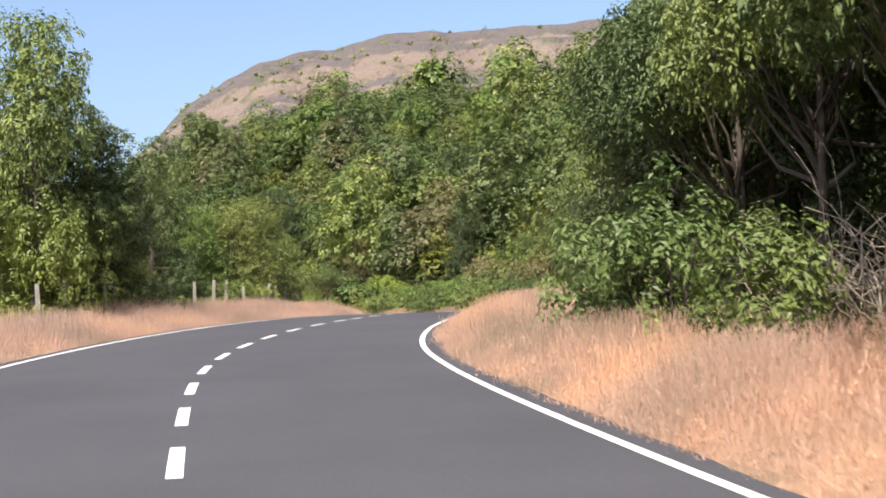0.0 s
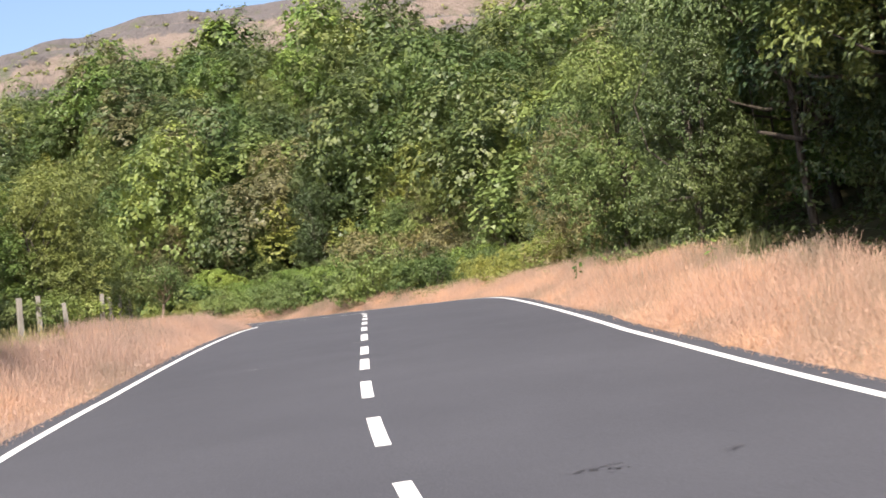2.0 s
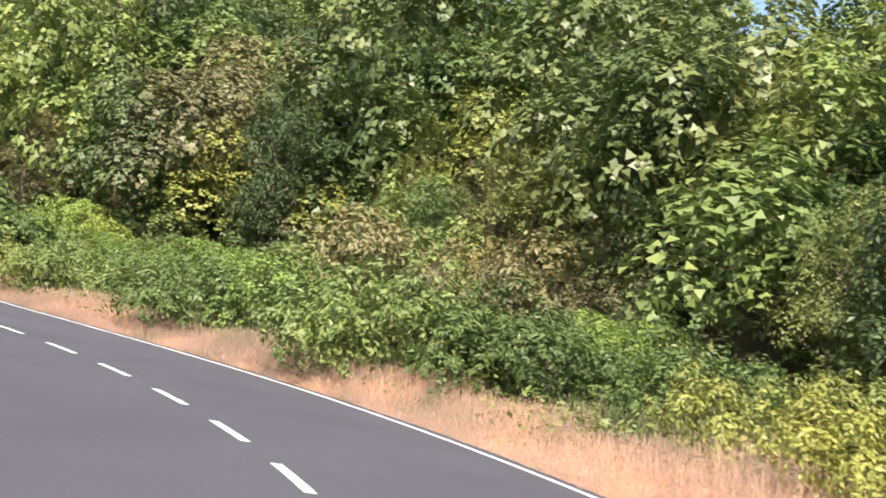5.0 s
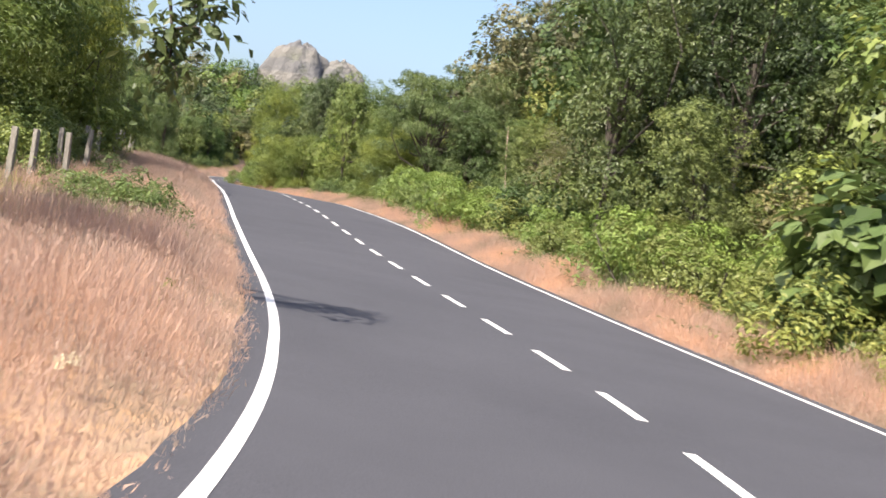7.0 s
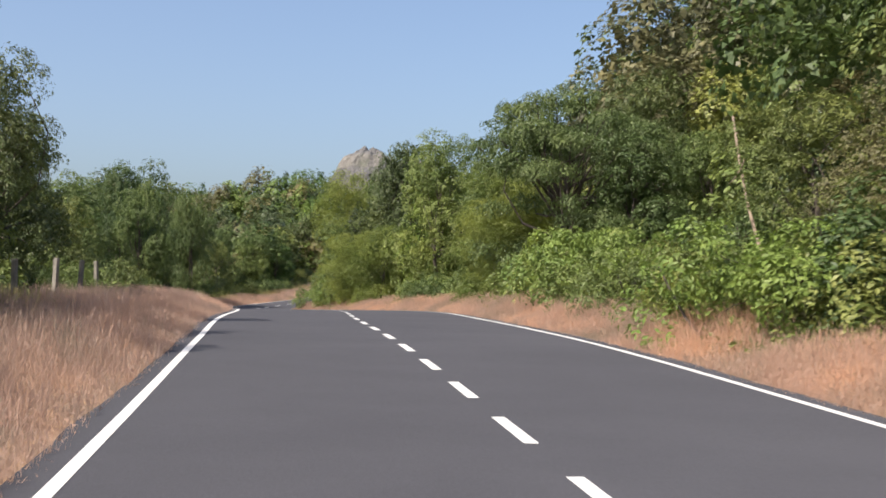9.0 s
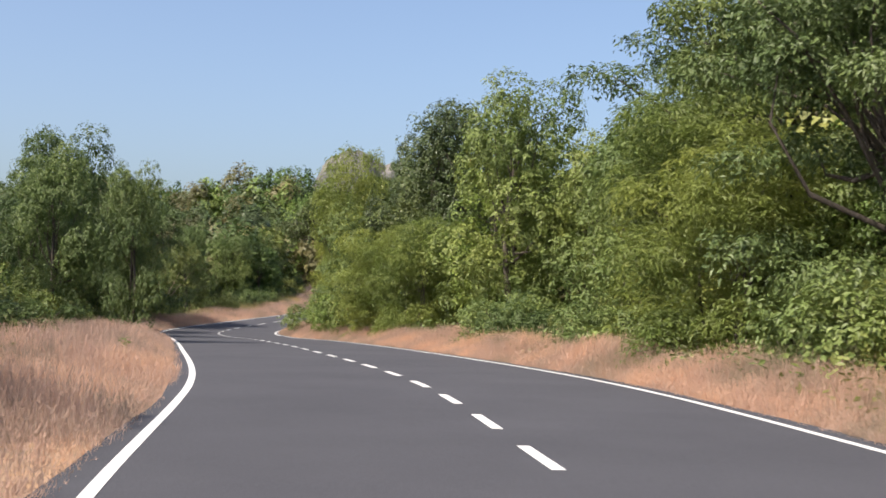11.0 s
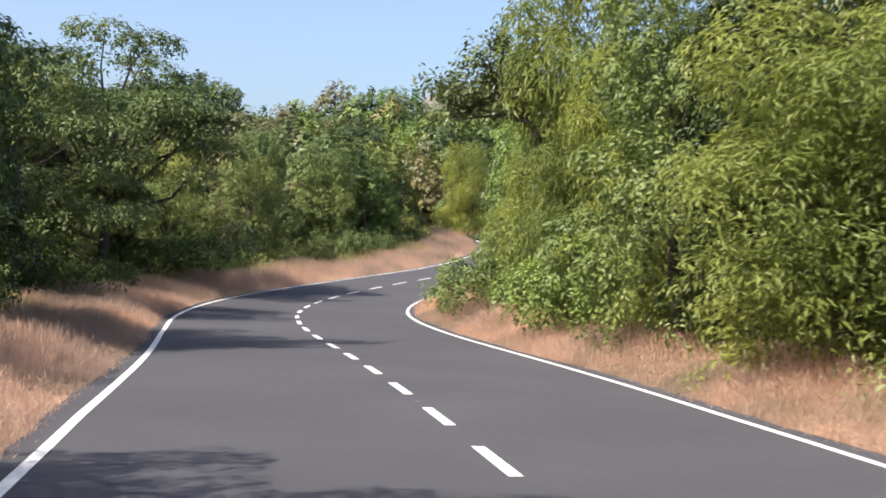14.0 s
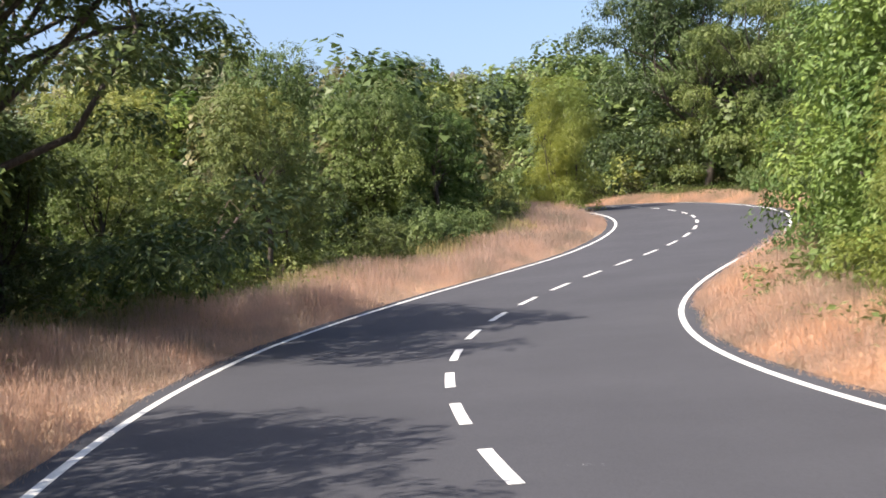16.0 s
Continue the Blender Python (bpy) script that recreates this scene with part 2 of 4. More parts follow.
# ---- mesh helpers ----
def mesh_from(name, verts, faces, mat=None, smooth=False):
    """verts (n,3); faces: array (m,3) or (m,4), or a list of both."""
    me = bpy.data.meshes.new(name)
    groups = faces if isinstance(faces, list) else [faces]
    groups = [np.asarray(g, int) for g in groups if len(g)]
    me.vertices.add(len(verts))
    me.vertices.foreach_set("co", np.asarray(verts, np.float32).ravel())
    loops = np.concatenate([g.ravel() for g in groups])
    sizes = np.concatenate([np.full(len(g), g.shape[1]) for g in groups])
    starts = np.concatenate([[0], np.cumsum(sizes)[:-1]])
    me.loops.add(len(loops))
    me.loops.foreach_set("vertex_index", loops.astype(np.int32))
    me.polygons.add(len(sizes))
    me.polygons.foreach_set("loop_start", starts.astype(np.int32))
    me.polygons.foreach_set("loop_total", sizes.astype(np.int32))
    me.polygons.foreach_set("use_smooth", np.full(len(sizes), smooth))
    me.update(calc_edges=True)
    if mat:
        me.materials.append(mat)
    return me


VERGE_S = [-14, 8, 13, 18, 24, 40, 46, 58, 66, 112]
VERGE_R = [2.3, 2.4, 3.2, 2.6, 1.5, 1.5, 1.4, 1.6, 1.7, 1.7]
VERGE_L = [3.2, 3.4, 3.6, 3.6, 4.2, 3.8, 3.2, 3.2, 3.4, 3.0]


def part(name, me, parent, label=""):
    ob = new(name, me)
    ob.parent = parent
    return tagged(ob, label) if label else ob


def grid_faces(rows, cols):
    i = np.arange(rows - 1)[:, None] * cols + np.arange(cols - 1)[None]
    i = i.ravel()
    return np.stack([i, i + 1, i + cols + 1, i + cols], -1)


def strip(name, s, left, right, lift, mat, thick=0.0):
    """A ribbon along the road between two offsets (numbers or arrays), with turned-down sides."""
    a, b = road(s, left), road(s, right)
    a[:, 2] += lift
    b[:, 2] += lift
    cols = [a, b]
    if thick:
        la, lb = a.copy(), b.copy()
        la[:, 2] -= thick
        lb[:, 2] -= thick
        cols = [la, a, b, lb]
    v = np.stack(cols, 1).reshape(-1, 3)
    return mesh_from(name, v, grid_faces(len(s), len(cols))[:, ::-1], mat)


# ---- ground ----
def axis(lo, hi, fine, far_lo, far_hi):
    core = np.arange(lo, hi + fine / 2, fine)
    grow = fine * np.cumsum(1.16 ** np.arange(1, 46))
    a, b = lo - grow[::-1], hi + grow
    return np.concatenate([a[a > far_lo], core, b[b < far_hi]])


gx, gy = axis(-95, 75, 1.7, -2600, 2600), axis(-30, 290, 1.7, -1500, 3200)
GX, GY = np.meshgrid(gx, gy)
GZ = ground_z(GX, GY)
ground = new("ground", mesh_from("ground", np.stack([GX, GY, GZ], -1).reshape(-1, 3), grid_faces(len(gy), len(gx)), SOIL, True))
verge_mid = np.stack([(GX[1:, 1:] + GX[:-1, :-1]) / 2, (GY[1:, 1:] + GY[:-1, :-1]) / 2], -1).reshape(-1, 2)
gs, go = near_road(verge_mid[:, 0], verge_mid[:, 1])
reach = HALF_L + np.where(go > 0, np.interp(gs, VERGE_S, VERGE_L), np.interp(gs, VERGE_S, VERGE_R)) + 0.4
ground.data.materials.append(LITTER)
ground.data.polygons.foreach_set("material_index", ((np.abs(go) < reach) & (gs > FIRST + 1) & (gs < LAST - 2)).astype(np.int32))
tagged(ground, "dry brown soil with sparse straw beneath forest", "ground", kind="structure")

rs = np.arange(FIRST + 0.5, LAST - 0.5, 0.25)
ragged = np.random.RandomState(4)
line_l, line_r = half_width(rs, 1), half_width(rs, -1)
edge_l = line_l + 0.32 + 0.14 * np.convolve(ragged.uniform(-1, 1, len(rs) + 4), np.ones(5) / 5, "valid")
edge_r = line_r + 0.34 + 0.14 * np.convolve(ragged.uniform(-1, 1, len(rs) + 4), np.ones(5) / 5, "valid")
road_ob = new("road", strip("road", rs, edge_l, -edge_r, 0.0, ASPHALT, 0.3))
tagged(road_ob, "smooth dark grey asphalt two-lane road winding through forest", "road", kind="structure")
part("edge_line", strip("edge_line", rs, line_l + 0.055, line_l - 0.055, 0.005, PAINT), road_ob, "long white painted edge line")
part("edge_line", strip("edge_line", rs, -line_r + 0.052, -line_r - 0.052, 0.005, PAINT), road_ob, "long white painted edge line")
UNEVEN_DASH = {10: (-0.45, 0.09), 11: (-0.38, 0.26)}      # hand-painted: two dashes out of step
for k in range(-8, 106):
    part("lane_dash", strip("lane_dash", k + np.linspace(*UNEVEN_DASH.get(k, (-0.26, 0.26)), 4), 0.06, -0.06, 0.005, PAINT), road_ob)

# ---- plants ----
def leaves(rng, centres, normals, size, narrow=0.5, droop=0.0):
    """A small bent diamond leaf at each centre."""
    n = len(centres)
    d = normals + rng.normal(0, 0.45, (n, 3))
    d /= np.linalg.norm(d, axis=1)[:, None] + 1e-9
    side = np.cross(d, rng.normal(0, 1, (n, 3)))
    side /= np.linalg.norm(side, axis=1)[:, None] + 1e-9
    along = np.cross(side, d)
    along[:, 2] -= droop
    s = (size * rng.uniform(0.6, 1.35, n))[:, None]
    v = np.stack([centres - along * s * 0.5, centres + side * s * narrow * 0.5 + d * s * 0.08, centres + along * s * 0.5,
                  centres - side * s * narrow * 0.5 + d * s * 0.08], 1).reshape(-1, 3)
    i = np.arange(n)[:, None] * 4
    return v, np.concatenate([i + [0, 1, 2], i + [0, 2, 3]])


def tube(points, radii, sides=6):
    points = np.asarray(points, float)
    n = len(points)
    d = np.gradient(points, axis=0)
    d /= np.linalg.norm(d, axis=1)[:, None] + 1e-9
    a = np.cross(d, [0.31, 0.92, 0.11])
    a /= np.linalg.norm(a, axis=1)[:, None] + 1e-9
    b = np.cross(d, a)
    ang = np.linspace(0, 2 * np.pi, sides, endpoint=False)
    v = points[:, None] + np.asarray(radii)[:, None, None] * (np.cos(ang)[None, :, None] * a[:, None] + np.sin(ang)[None, :, None] * b[:, None])
    f = []
    for i in range(n - 1):
        for j in range(sides):
            k = (j + 1) % sides
            f.append((i * sides + j, i * sides + k, (i + 1) * sides + k, (i + 1) * sides + j))
    return v.reshape(-1, 3), np.array(f)


def join(pieces):
    vs, fs, o = [], {3: [], 4: []}, 0
    for v, f in pieces:
        vs.append(v)
        fs[f.shape[1]].append(f + o)
        o += len(v)
    return np.concatenate(vs), [np.concatenate(f) for f in fs.values() if f]


def limb(rng, a, b, r0, r1, bend=0.15, n=5):
    a, b = np.asarray(a, float), np.asarray(b, float)
    t = np.linspace(0, 1, n)[:, None]
    p = a + (b - a) * t + np.sin(t * np.pi) * rng.normal(0, bend, 3) * np.linalg.norm(b - a)
    return tube(p, np.linspace(r0, r1, n))


def crown_lobes(rng, style, height, radius, low):
    """Centres and radii of the leaf masses that make up a crown."""
    out = []
    if style == "flat":
        for k in range(60):
            a, r = k * 2.4 + rng.uniform(-0.3, 0.3), radius * math.sqrt((k + 0.5) / 60) * rng.uniform(0.85, 1.1)
            z = height * (0.95 - 0.30 * (r / radius) ** 2) - rng.choice([0, 0, 0.10, 0.20, 0.32, 0.45, 0.58]) * height + rng.uniform(-0.03, 0.03) * height
            out.append((np.array([r * math.cos(a), r * math.sin(a), z]), np.array([1, 1, 0.22]) * radius * rng.uniform(0.17, 0.30)))
    elif style == "high":
        for k in range(30):
            a, r = rng.uniform(0, 6.28), radius * math.sqrt(rng.uniform(0.02, 1))
            z = height * (0.93 - 0.22 * (r / radius) ** 2) - rng.choice([0, 0.08, 0.16, 0.26]) * height + rng.uniform(-0.03, 0.03) * height
            out.append((np.array([r * math.cos(a), r * math.sin(a), z]), np.array([1, 1, 0.5]) * radius * rng.uniform(0.24, 0.38)))
    elif style == "bush":
        for k in range(13):
            a, r = rng.uniform(0, 6.28), radius * math.sqrt(rng.uniform(0, 0.8))
            z = rng.uniform(0.18, 0.80) * height * (1.05 - 0.5 * (r / radius) ** 2)
            out.append((np.array([r * math.cos(a), r * math.sin(a), z]), np.array([1, 1, 0.85]) * radius * rng.uniform(0.28, 0.46)))
    else:
        for k in range(26):
            z = low + (0.92 - low) * (k + rng.uniform(0, 1)) / 26
            up = (z - low) / (1 - low)
            wide = (1 - 0.62 * up ** 1.8) * (0.78 + 0.22 * min(1, up * 5))
            a, r = rng.uniform(0, 6.28), radius * wide * math.sqrt(rng.uniform(0.1, 0.8))
            out.append((np.array([r * math.cos(a), r * math.sin(a), z * height]), np.array([1, 1, 0.8]) * radius * rng.uniform(0.27, 0.44)))
    return out


def tufts(rng, centres, axes, radius, each, size, narrow=0.5, droop=0.3, dome=0.75, bulge=0.75, tilt=0.26):
    """Sprays of leaves: each leaf starts near its twig's tip and points outwards and down, its face to the light."""
    n = len(centres) * each
    m = np.repeat(np.arange(len(centres)), each)
    ax = axes[m]
    d = rng.normal(0, 1, (n, 3))
    d /= np.linalg.norm(d, axis=1)[:, None] + 1e-9
    d = d + ax * dome
    d /= np.linalg.norm(d, axis=1)[:, None] + 1e-9
    r = radius[m] * rng.uniform(0.55, 1.05, n)
    c = centres[m] + d * r[:, None]
    up = d * bulge + ax * (1.2 - bulge) + np.array([0, 0, 0.4]) + rng.normal(0, tilt, (n, 3))
    up /= np.linalg.norm(up, axis=1)[:, None] + 1e-9
    along = d * 0.5 + rng.normal(0, 0.55, (n, 3))
    along[:, 2] -= droop
    side = np.cross(along, up)
    side /= np.linalg.norm(side, axis=1)[:, None] + 1e-9
    along = np.cross(up, side)
    face = up
    k = (size * rng.uniform(0.6, 1.35, n))[:, None]
    v = np.stack([c - along * k * 0.4, c + side * k * narrow * 0.5 + face * k * 0.07, c + along * k * 0.6 - face * k * 0.08,
                  c - side * k * narrow * 0.5 + face * k * 0.07], 1).reshape(-1, 3)
    i = np.arange(n)[:, None] * 4
    return v, np.concatenate([i + [0, 1, 2], i + [0, 2, 3]])


def crown_mesh(name, seed, style, height, radius, low, count, size, mat, narrow=0.5, droop=0.3, each=18):
    rng = np.random.RandomState(seed)
    lobes = crown_lobes(rng, style, height, radius, low)
    n = count // each
    w = np.array([l[1][0] ** 2 for l in lobes])
    pick = rng.choice(len(lobes), n, p=w / w.sum())
    c = np.array([l[0] for l in lobes])[pick]
    r = np.array([l[1] for l in lobes])[pick]
    d = rng.normal(0, 1, (n, 3))
    d[:, 2] += 0.35
    d /= np.linalg.norm(d, axis=1)[:, None]
    depth = np.where(rng.uniform(0, 1, n) < 0.16, rng.uniform(0.35, 0.8, n), rng.uniform(0.82, 1.0, n) + 0.28 * rng.uniform(0, 1, n) ** 4)
    p = c + d * r * depth[:, None]
    p[:, 2] = np.maximum(p[:, 2], 0.10)
    ax = d * 0.55 + np.array([0, 0, 0.95]) if style in ("flat", "high") else d + np.array([0, 0, 0.55])
    ax /= np.linalg.norm(ax, axis=1)[:, None]
    rad = size * rng.uniform(1.2, 2.6, n)
    v, f = tufts(rng, p, ax, rad, each, size, narrow, droop)
    v[:, 2] = np.maximum(v[:, 2], 0.03)
    return mesh_from(name, v, f, mat), lobes


def trunk_mesh(name, seed, lobes, height, girth, mat, lean=(0, 0), stems=1):
    rng = np.random.RandomState(seed + 77)
    pieces = []
    for k in range(stems):
        foot = np.array([rng.normal(0, 0.12) * (stems > 1), rng.normal(0, 0.12) * (stems > 1), -0.25])
        top = np.array([lean[0] + rng.normal(0, 0.25 + 0.3 * (stems > 1)), lean[1] + rng.normal(0, 0.25 + 0.3 * (stems > 1)), height * 0.6])
        pieces.append(limb(rng, foot, top, girth, girth * 0.5, 0.05, 6))
        for c, r in lobes[k::stems]:
            a = foot + (top - foot) * rng.uniform(0.45, 1.0)
            if c[2] > a[2] - 0.4:
                pieces.append(limb(rng, a, c + (0, 0, 0.2), girth * 0.32, girth * 0.08, 0.12, 4))
    v, f = join(pieces)
    return mesh_from(name, v, f, mat, True)


TREE_KINDS = {}


def plant_kind(key, name, seed, style, height, radius, low, count, size, leaf, girth, narrow=0.5, droop=0.3, stems=1, label="", category="tree"):
    cm, lobes = crown_mesh("crown", seed, style, height, radius, low, count, size, LEAF[leaf], narrow, droop)
    tm = trunk_mesh("trunk", seed, lobes, height, girth, BARK, stems=stems)
    TREE_KINDS[key] = (name, cm, tm, label, category)


for grade, many, fine in (("", 1.25, 0.86), ("_back", 0.75, 1.08)):
    plant_kind("broad_a" + grade, "tree", 11, "round", 7.0, 2.6, 0.10, int(23000 * many), 0.142 * fine, "mid", 0.13, label="broad-leaved green tree with a full rounded crown")
    plant_kind("broad_b" + grade, "tree", 12, "round", 8.0, 2.8, 0.10, int(24000 * many), 0.142 * fine, "dark", 0.15, label="tall dark green leafy tree in dense forest")
    plant_kind("broad_c" + grade, "tree", 13, "round", 6.2, 2.5, 0.05, int(20000 * many), 0.138 * fine, "fresh", 0.11, label="bright green leafy tree at the forest edge")
    plant_kind("broad_d" + grade, "tree", 14, "round", 6.4, 2.6, 0.05, int(20000 * many), 0.125 * fine, "olive", 0.11, label="yellowish olive green tree with fine leaves")
    plant_kind("broad_e" + grade, "tree", 15, "round", 5.6, 2.6, 0.05, int(17000 * many), 0.122 * fine, "brown", 0.10, label="brownish green half-dry tree")
plant_kind("feather", "tree", 16, "round", 6.8, 2.3, 0.03, 24000, 0.18, "bamboo", 0.04, narrow=0.24, droop=0.8, stems=5, label="light green bamboo-like tree with drooping leaves")
plant_kind("umbrella", "tree", 17, "flat", 7.5, 4.6, 0.3, 56000, 0.15, "acacia", 0.20, narrow=0.42, label="dark umbrella-shaped tree with layered flat branches")
plant_kind("canopy", "tree", 18, "high", 8.0, 4.2, 0.3, 44000, 0.17, "acacia", 0.19, label="tall spreading tree with a dense dark high canopy")
plant_kind("bush_a", "bush", 21, "bush", 2.4, 1.7, 0, 8200, 0.11, "fresh", 0.035, stems=4, label="bright green roadside bush", category="bush")
plant_kind("bush_b", "bush", 22, "bush", 2.0, 1.6, 0, 7200, 0.104, "mid", 0.03, stems=4, label="green leafy shrub in dry grass", category="bush")
plant_kind("bush_c", "bush", 23, "bush", 1.7, 1.5, 0, 6200, 0.093, "olive", 0.03, stems=4, label="yellow-green shrub at the grass edge", category="bush")
plant_kind("bush_d", "bush", 24, "bush", 2.6, 2.0, 0, 5000, 0.12, "brown", 0.04, stems=5, label="brownish scrub with dry twigs", category="bush")
plant_kind("big_leaf", "bush", 25, "bush", 3.0, 1.5, 0, 1300, 0.36, "mid", 0.04, narrow=0.78, droop=0.9, stems=4, label="dark green shrub with very large drooping leaves", category="bush")
FIRST_OF = {}


def plant(key, x, y, scale=1.0, turn_=0.0, tall=1.0, group=""):
    name, cm, tm, label, category = TREE_KINDS[key]
    z = float(ground_z(np.array([x]), np.array([y]))[0])
    m = pose(x, y, z, 0, 0, turn_) @ Matrix.Diagonal((scale, scale, scale * tall, 1))
    if key not in FIRST_OF:
        ob = new(name)
        part("trunk", tm, ob)
        part("crown", cm, ob)
        tagged(ob, label, category, group or ("roadside bushes" if category == "bush" else "forest trees"))
        FIRST_OF[key] = ob
        ob.matrix_basis = m
        return ob
    src = FIRST_OF[key]
    keep = src.matrix_basis.copy()
    src.matrix_basis = Matrix()
    ob = copy_thing(src, m)
    src.matrix_basis = keep
    return ob


rng = np.random.RandomState(9)
placed = np.zeros((0, 3))


def claim(x, y, r):
    global placed
    placed = np.vstack([placed, [x, y, r]])


def free(x, y, r):
    return not len(placed) or bool(np.all((placed[:, 0] - x) ** 2 + (placed[:, 1] - y) ** 2 > (placed[:, 2] + r) ** 2))


def tree_at(key, x, y, height, turn_=0.0, wide=1.0, group=""):
    """A plant of a given height at a given place."""
    tall = {"broad_a": 7.0, "broad_b": 8.0, "broad_c": 6.2, "broad_d": 6.4, "broad_e": 5.6, "feather": 6.8, "umbrella": 7.5, "canopy": 8.0,
            "bush_a": 2.4, "bush_b": 2.0, "bush_c": 1.7, "bush_d": 2.6, "big_leaf": 3.0}[key]
    claim(x, y, 1.5)
    k = height / tall
    return plant(key, x, y, k * wide, turn_, 1 / wide, group)


def scatter(side, s0, s1, d0, d1, spacing, keys, lo, hi, tall=1.0, most=999):
    """Plants between s0 and s1, d0 to d1 metres behind the grass verge, about spacing apart."""
    area = (s1 - s0) * STEP * (d1 - d0)
    count = 0
    for k in range(int(area / spacing ** 2 * 3)):
        s, d = rng.uniform(s0, s1), rng.uniform(d0, d1)
        verge = np.interp(s, VERGE_S, VERGE_L if side > 0 else VERGE_R)
        off = HALF_L + verge + d
        p = road(s, side * off)[0]
        q, o = near_road(p[:1], p[1:2])
        if abs(o[0]) < off - 0.3 or not free(p[0], p[1], spacing * 0.42) or count >= most:
            continue
        claim(p[0], p[1], spacing * 0.42)
        plant(keys[rng.randint(len(keys))], p[0], p[1], rng.uniform(lo, hi), rng.uniform(0, 360), tall * rng.uniform(0.9, 1.15))
        count += 1
    return count


def far_tree(seed, count, size, each=7):
    """A domed crown of leaf masses built of small sprays, for trees seen from afar."""
    r = np.random.RandomState(seed)
    c, rad = [], []
    many = r.randint(8, 13)
    for k in range(many):
        a, u = k * 2.4 + r.uniform(-0.4, 0.4), (k + 0.5) / many
        w = 1.9 * math.sqrt(1 - (u * 0.96) ** 2) * r.uniform(0.75, 1.15)
        c.append((w * math.cos(a), w * math.sin(a), 1.9 + 3.6 * u * r.uniform(0.8, 1.08)))
        rad.append(r.uniform(0.8, 1.4))
    c, rad = np.array(c), np.array(rad)
    n = count // each
    pick = r.choice(many, n, p=rad ** 2 / np.sum(rad ** 2))
    d = r.normal(0, 1, (n, 3))
    d[:, 2] += 0.5
    d /= np.linalg.norm(d, axis=1)[:, None]
    p = c[pick] + d * (rad[pick] * r.uniform(0.80, 1.08, n))[:, None]
    ax = d + [0, 0, 0.5]
    ax /= np.linalg.norm(ax, axis=1)[:, None]
    v, f = tufts(r, p, ax, size * r.uniform(0.9, 1.8, n), each, size * 1.25, 0.75, 0.2, bulge=0.3, tilt=0.17)
    # one triangle a leaf
    v = v.reshape(-1, 4, 3)[:, [1, 2, 3]].reshape(-1, 3)
    return v, np.arange(n * each)[:, None] * 3 + [0, 1, 2]


FAR = [far_tree(200 + k, 1500, 0.33) for k in range(6)]
FINE = [far_tree(300 + k, 5000, 0.172, 9) for k in range(8)]


def woods(name, spots, label, seed, size=1.0, crowns=FAR):
    """Many trees too far to tell apart: one object for each leaf colour."""
    r = np.random.RandomState(seed)
    kinds = ["mid", "dark", "mid", "olive", "brown", "dark", "mid", "fresh", "dark"]
    z = ground_z(spots[:, 0], spots[:, 1])
    choice = r.randint(0, len(kinds), len(spots))
    stand = r.randint(0, 6, len(spots))
    for kind, lot in [(k, g) for k in ("mid", "dark", "olive", "brown", "fresh") for g in range(6)]:
        pieces = []
        for (x, y), h, c, g in zip(spots, z, choice, stand):
            if kinds[c] != kind or g != lot:
                continue
            v, f = crowns[r.randint(len(crowns))]
            a, k, kz = r.uniform(0, 6.28), size * r.choice([0.7, 0.9, 1.05, 1.25, 1.5]) * r.uniform(0.9, 1.1), r.uniform(0.8, 1.2)
            ca, sa = math.cos(a), math.sin(a)
            w = np.stack([(v[:, 0] * ca - v[:, 1] * sa) * k + x, (v[:, 0] * sa + v[:, 1] * ca) * k + y, v[:, 2] * kz * k + h], -1)
            pieces.append((w, f))
        if pieces:
            v, f = join(pieces)
            tagged(new(name, mesh_from(name, v, f, LEAF[kind])), label, "forest", kind="stuff")


def low_leaves(name, side, s0, s1, d0, d1, per_m2, height, leaf, size, label, seed):
    """Loose low greenery on the forest floor, from d0 to d1 metres behind the verge."""
    r = np.random.RandomState(seed)
    n = int((s1 - s0) * STEP * (d1 - d0) * per_m2)
    s = r.uniform(s0, s1, n)
    knots = VERGE_L if side > 0 else VERGE_R
    least = HALF_L + np.interp(s, VERGE_S, knots) + d0
    off = side * (least + (d1 - d0) * r.uniform(0, 1, n))
    p, h = road(s, 0.0), np.interp(s, ids, head)
    p[:, 0] -= off * np.cos(h)
    p[:, 1] -= off * np.sin(h)
    q, o = near_road(p[:, 0], p[:, 1])
    p = p[np.abs(o) > least - 0.2]
    lump = np.clip(0.5 + 0.7 * waves(p[:, 0] * 4, p[:, 1] * 4, seed), 0.1, 1)
    p[:, 2] = ground_z(p[:, 0], p[:, 1]) + height * lump * np.sqrt(r.uniform(0.02, 1, len(p)))
    v, f = leaves(r, p, np.tile([0, 0, 1.0], (len(p), 1)), size, 0.5)
    return tagged(new(name, mesh_from(name, v, f, LEAF[leaf])), label, "undergrowth", kind="stuff")

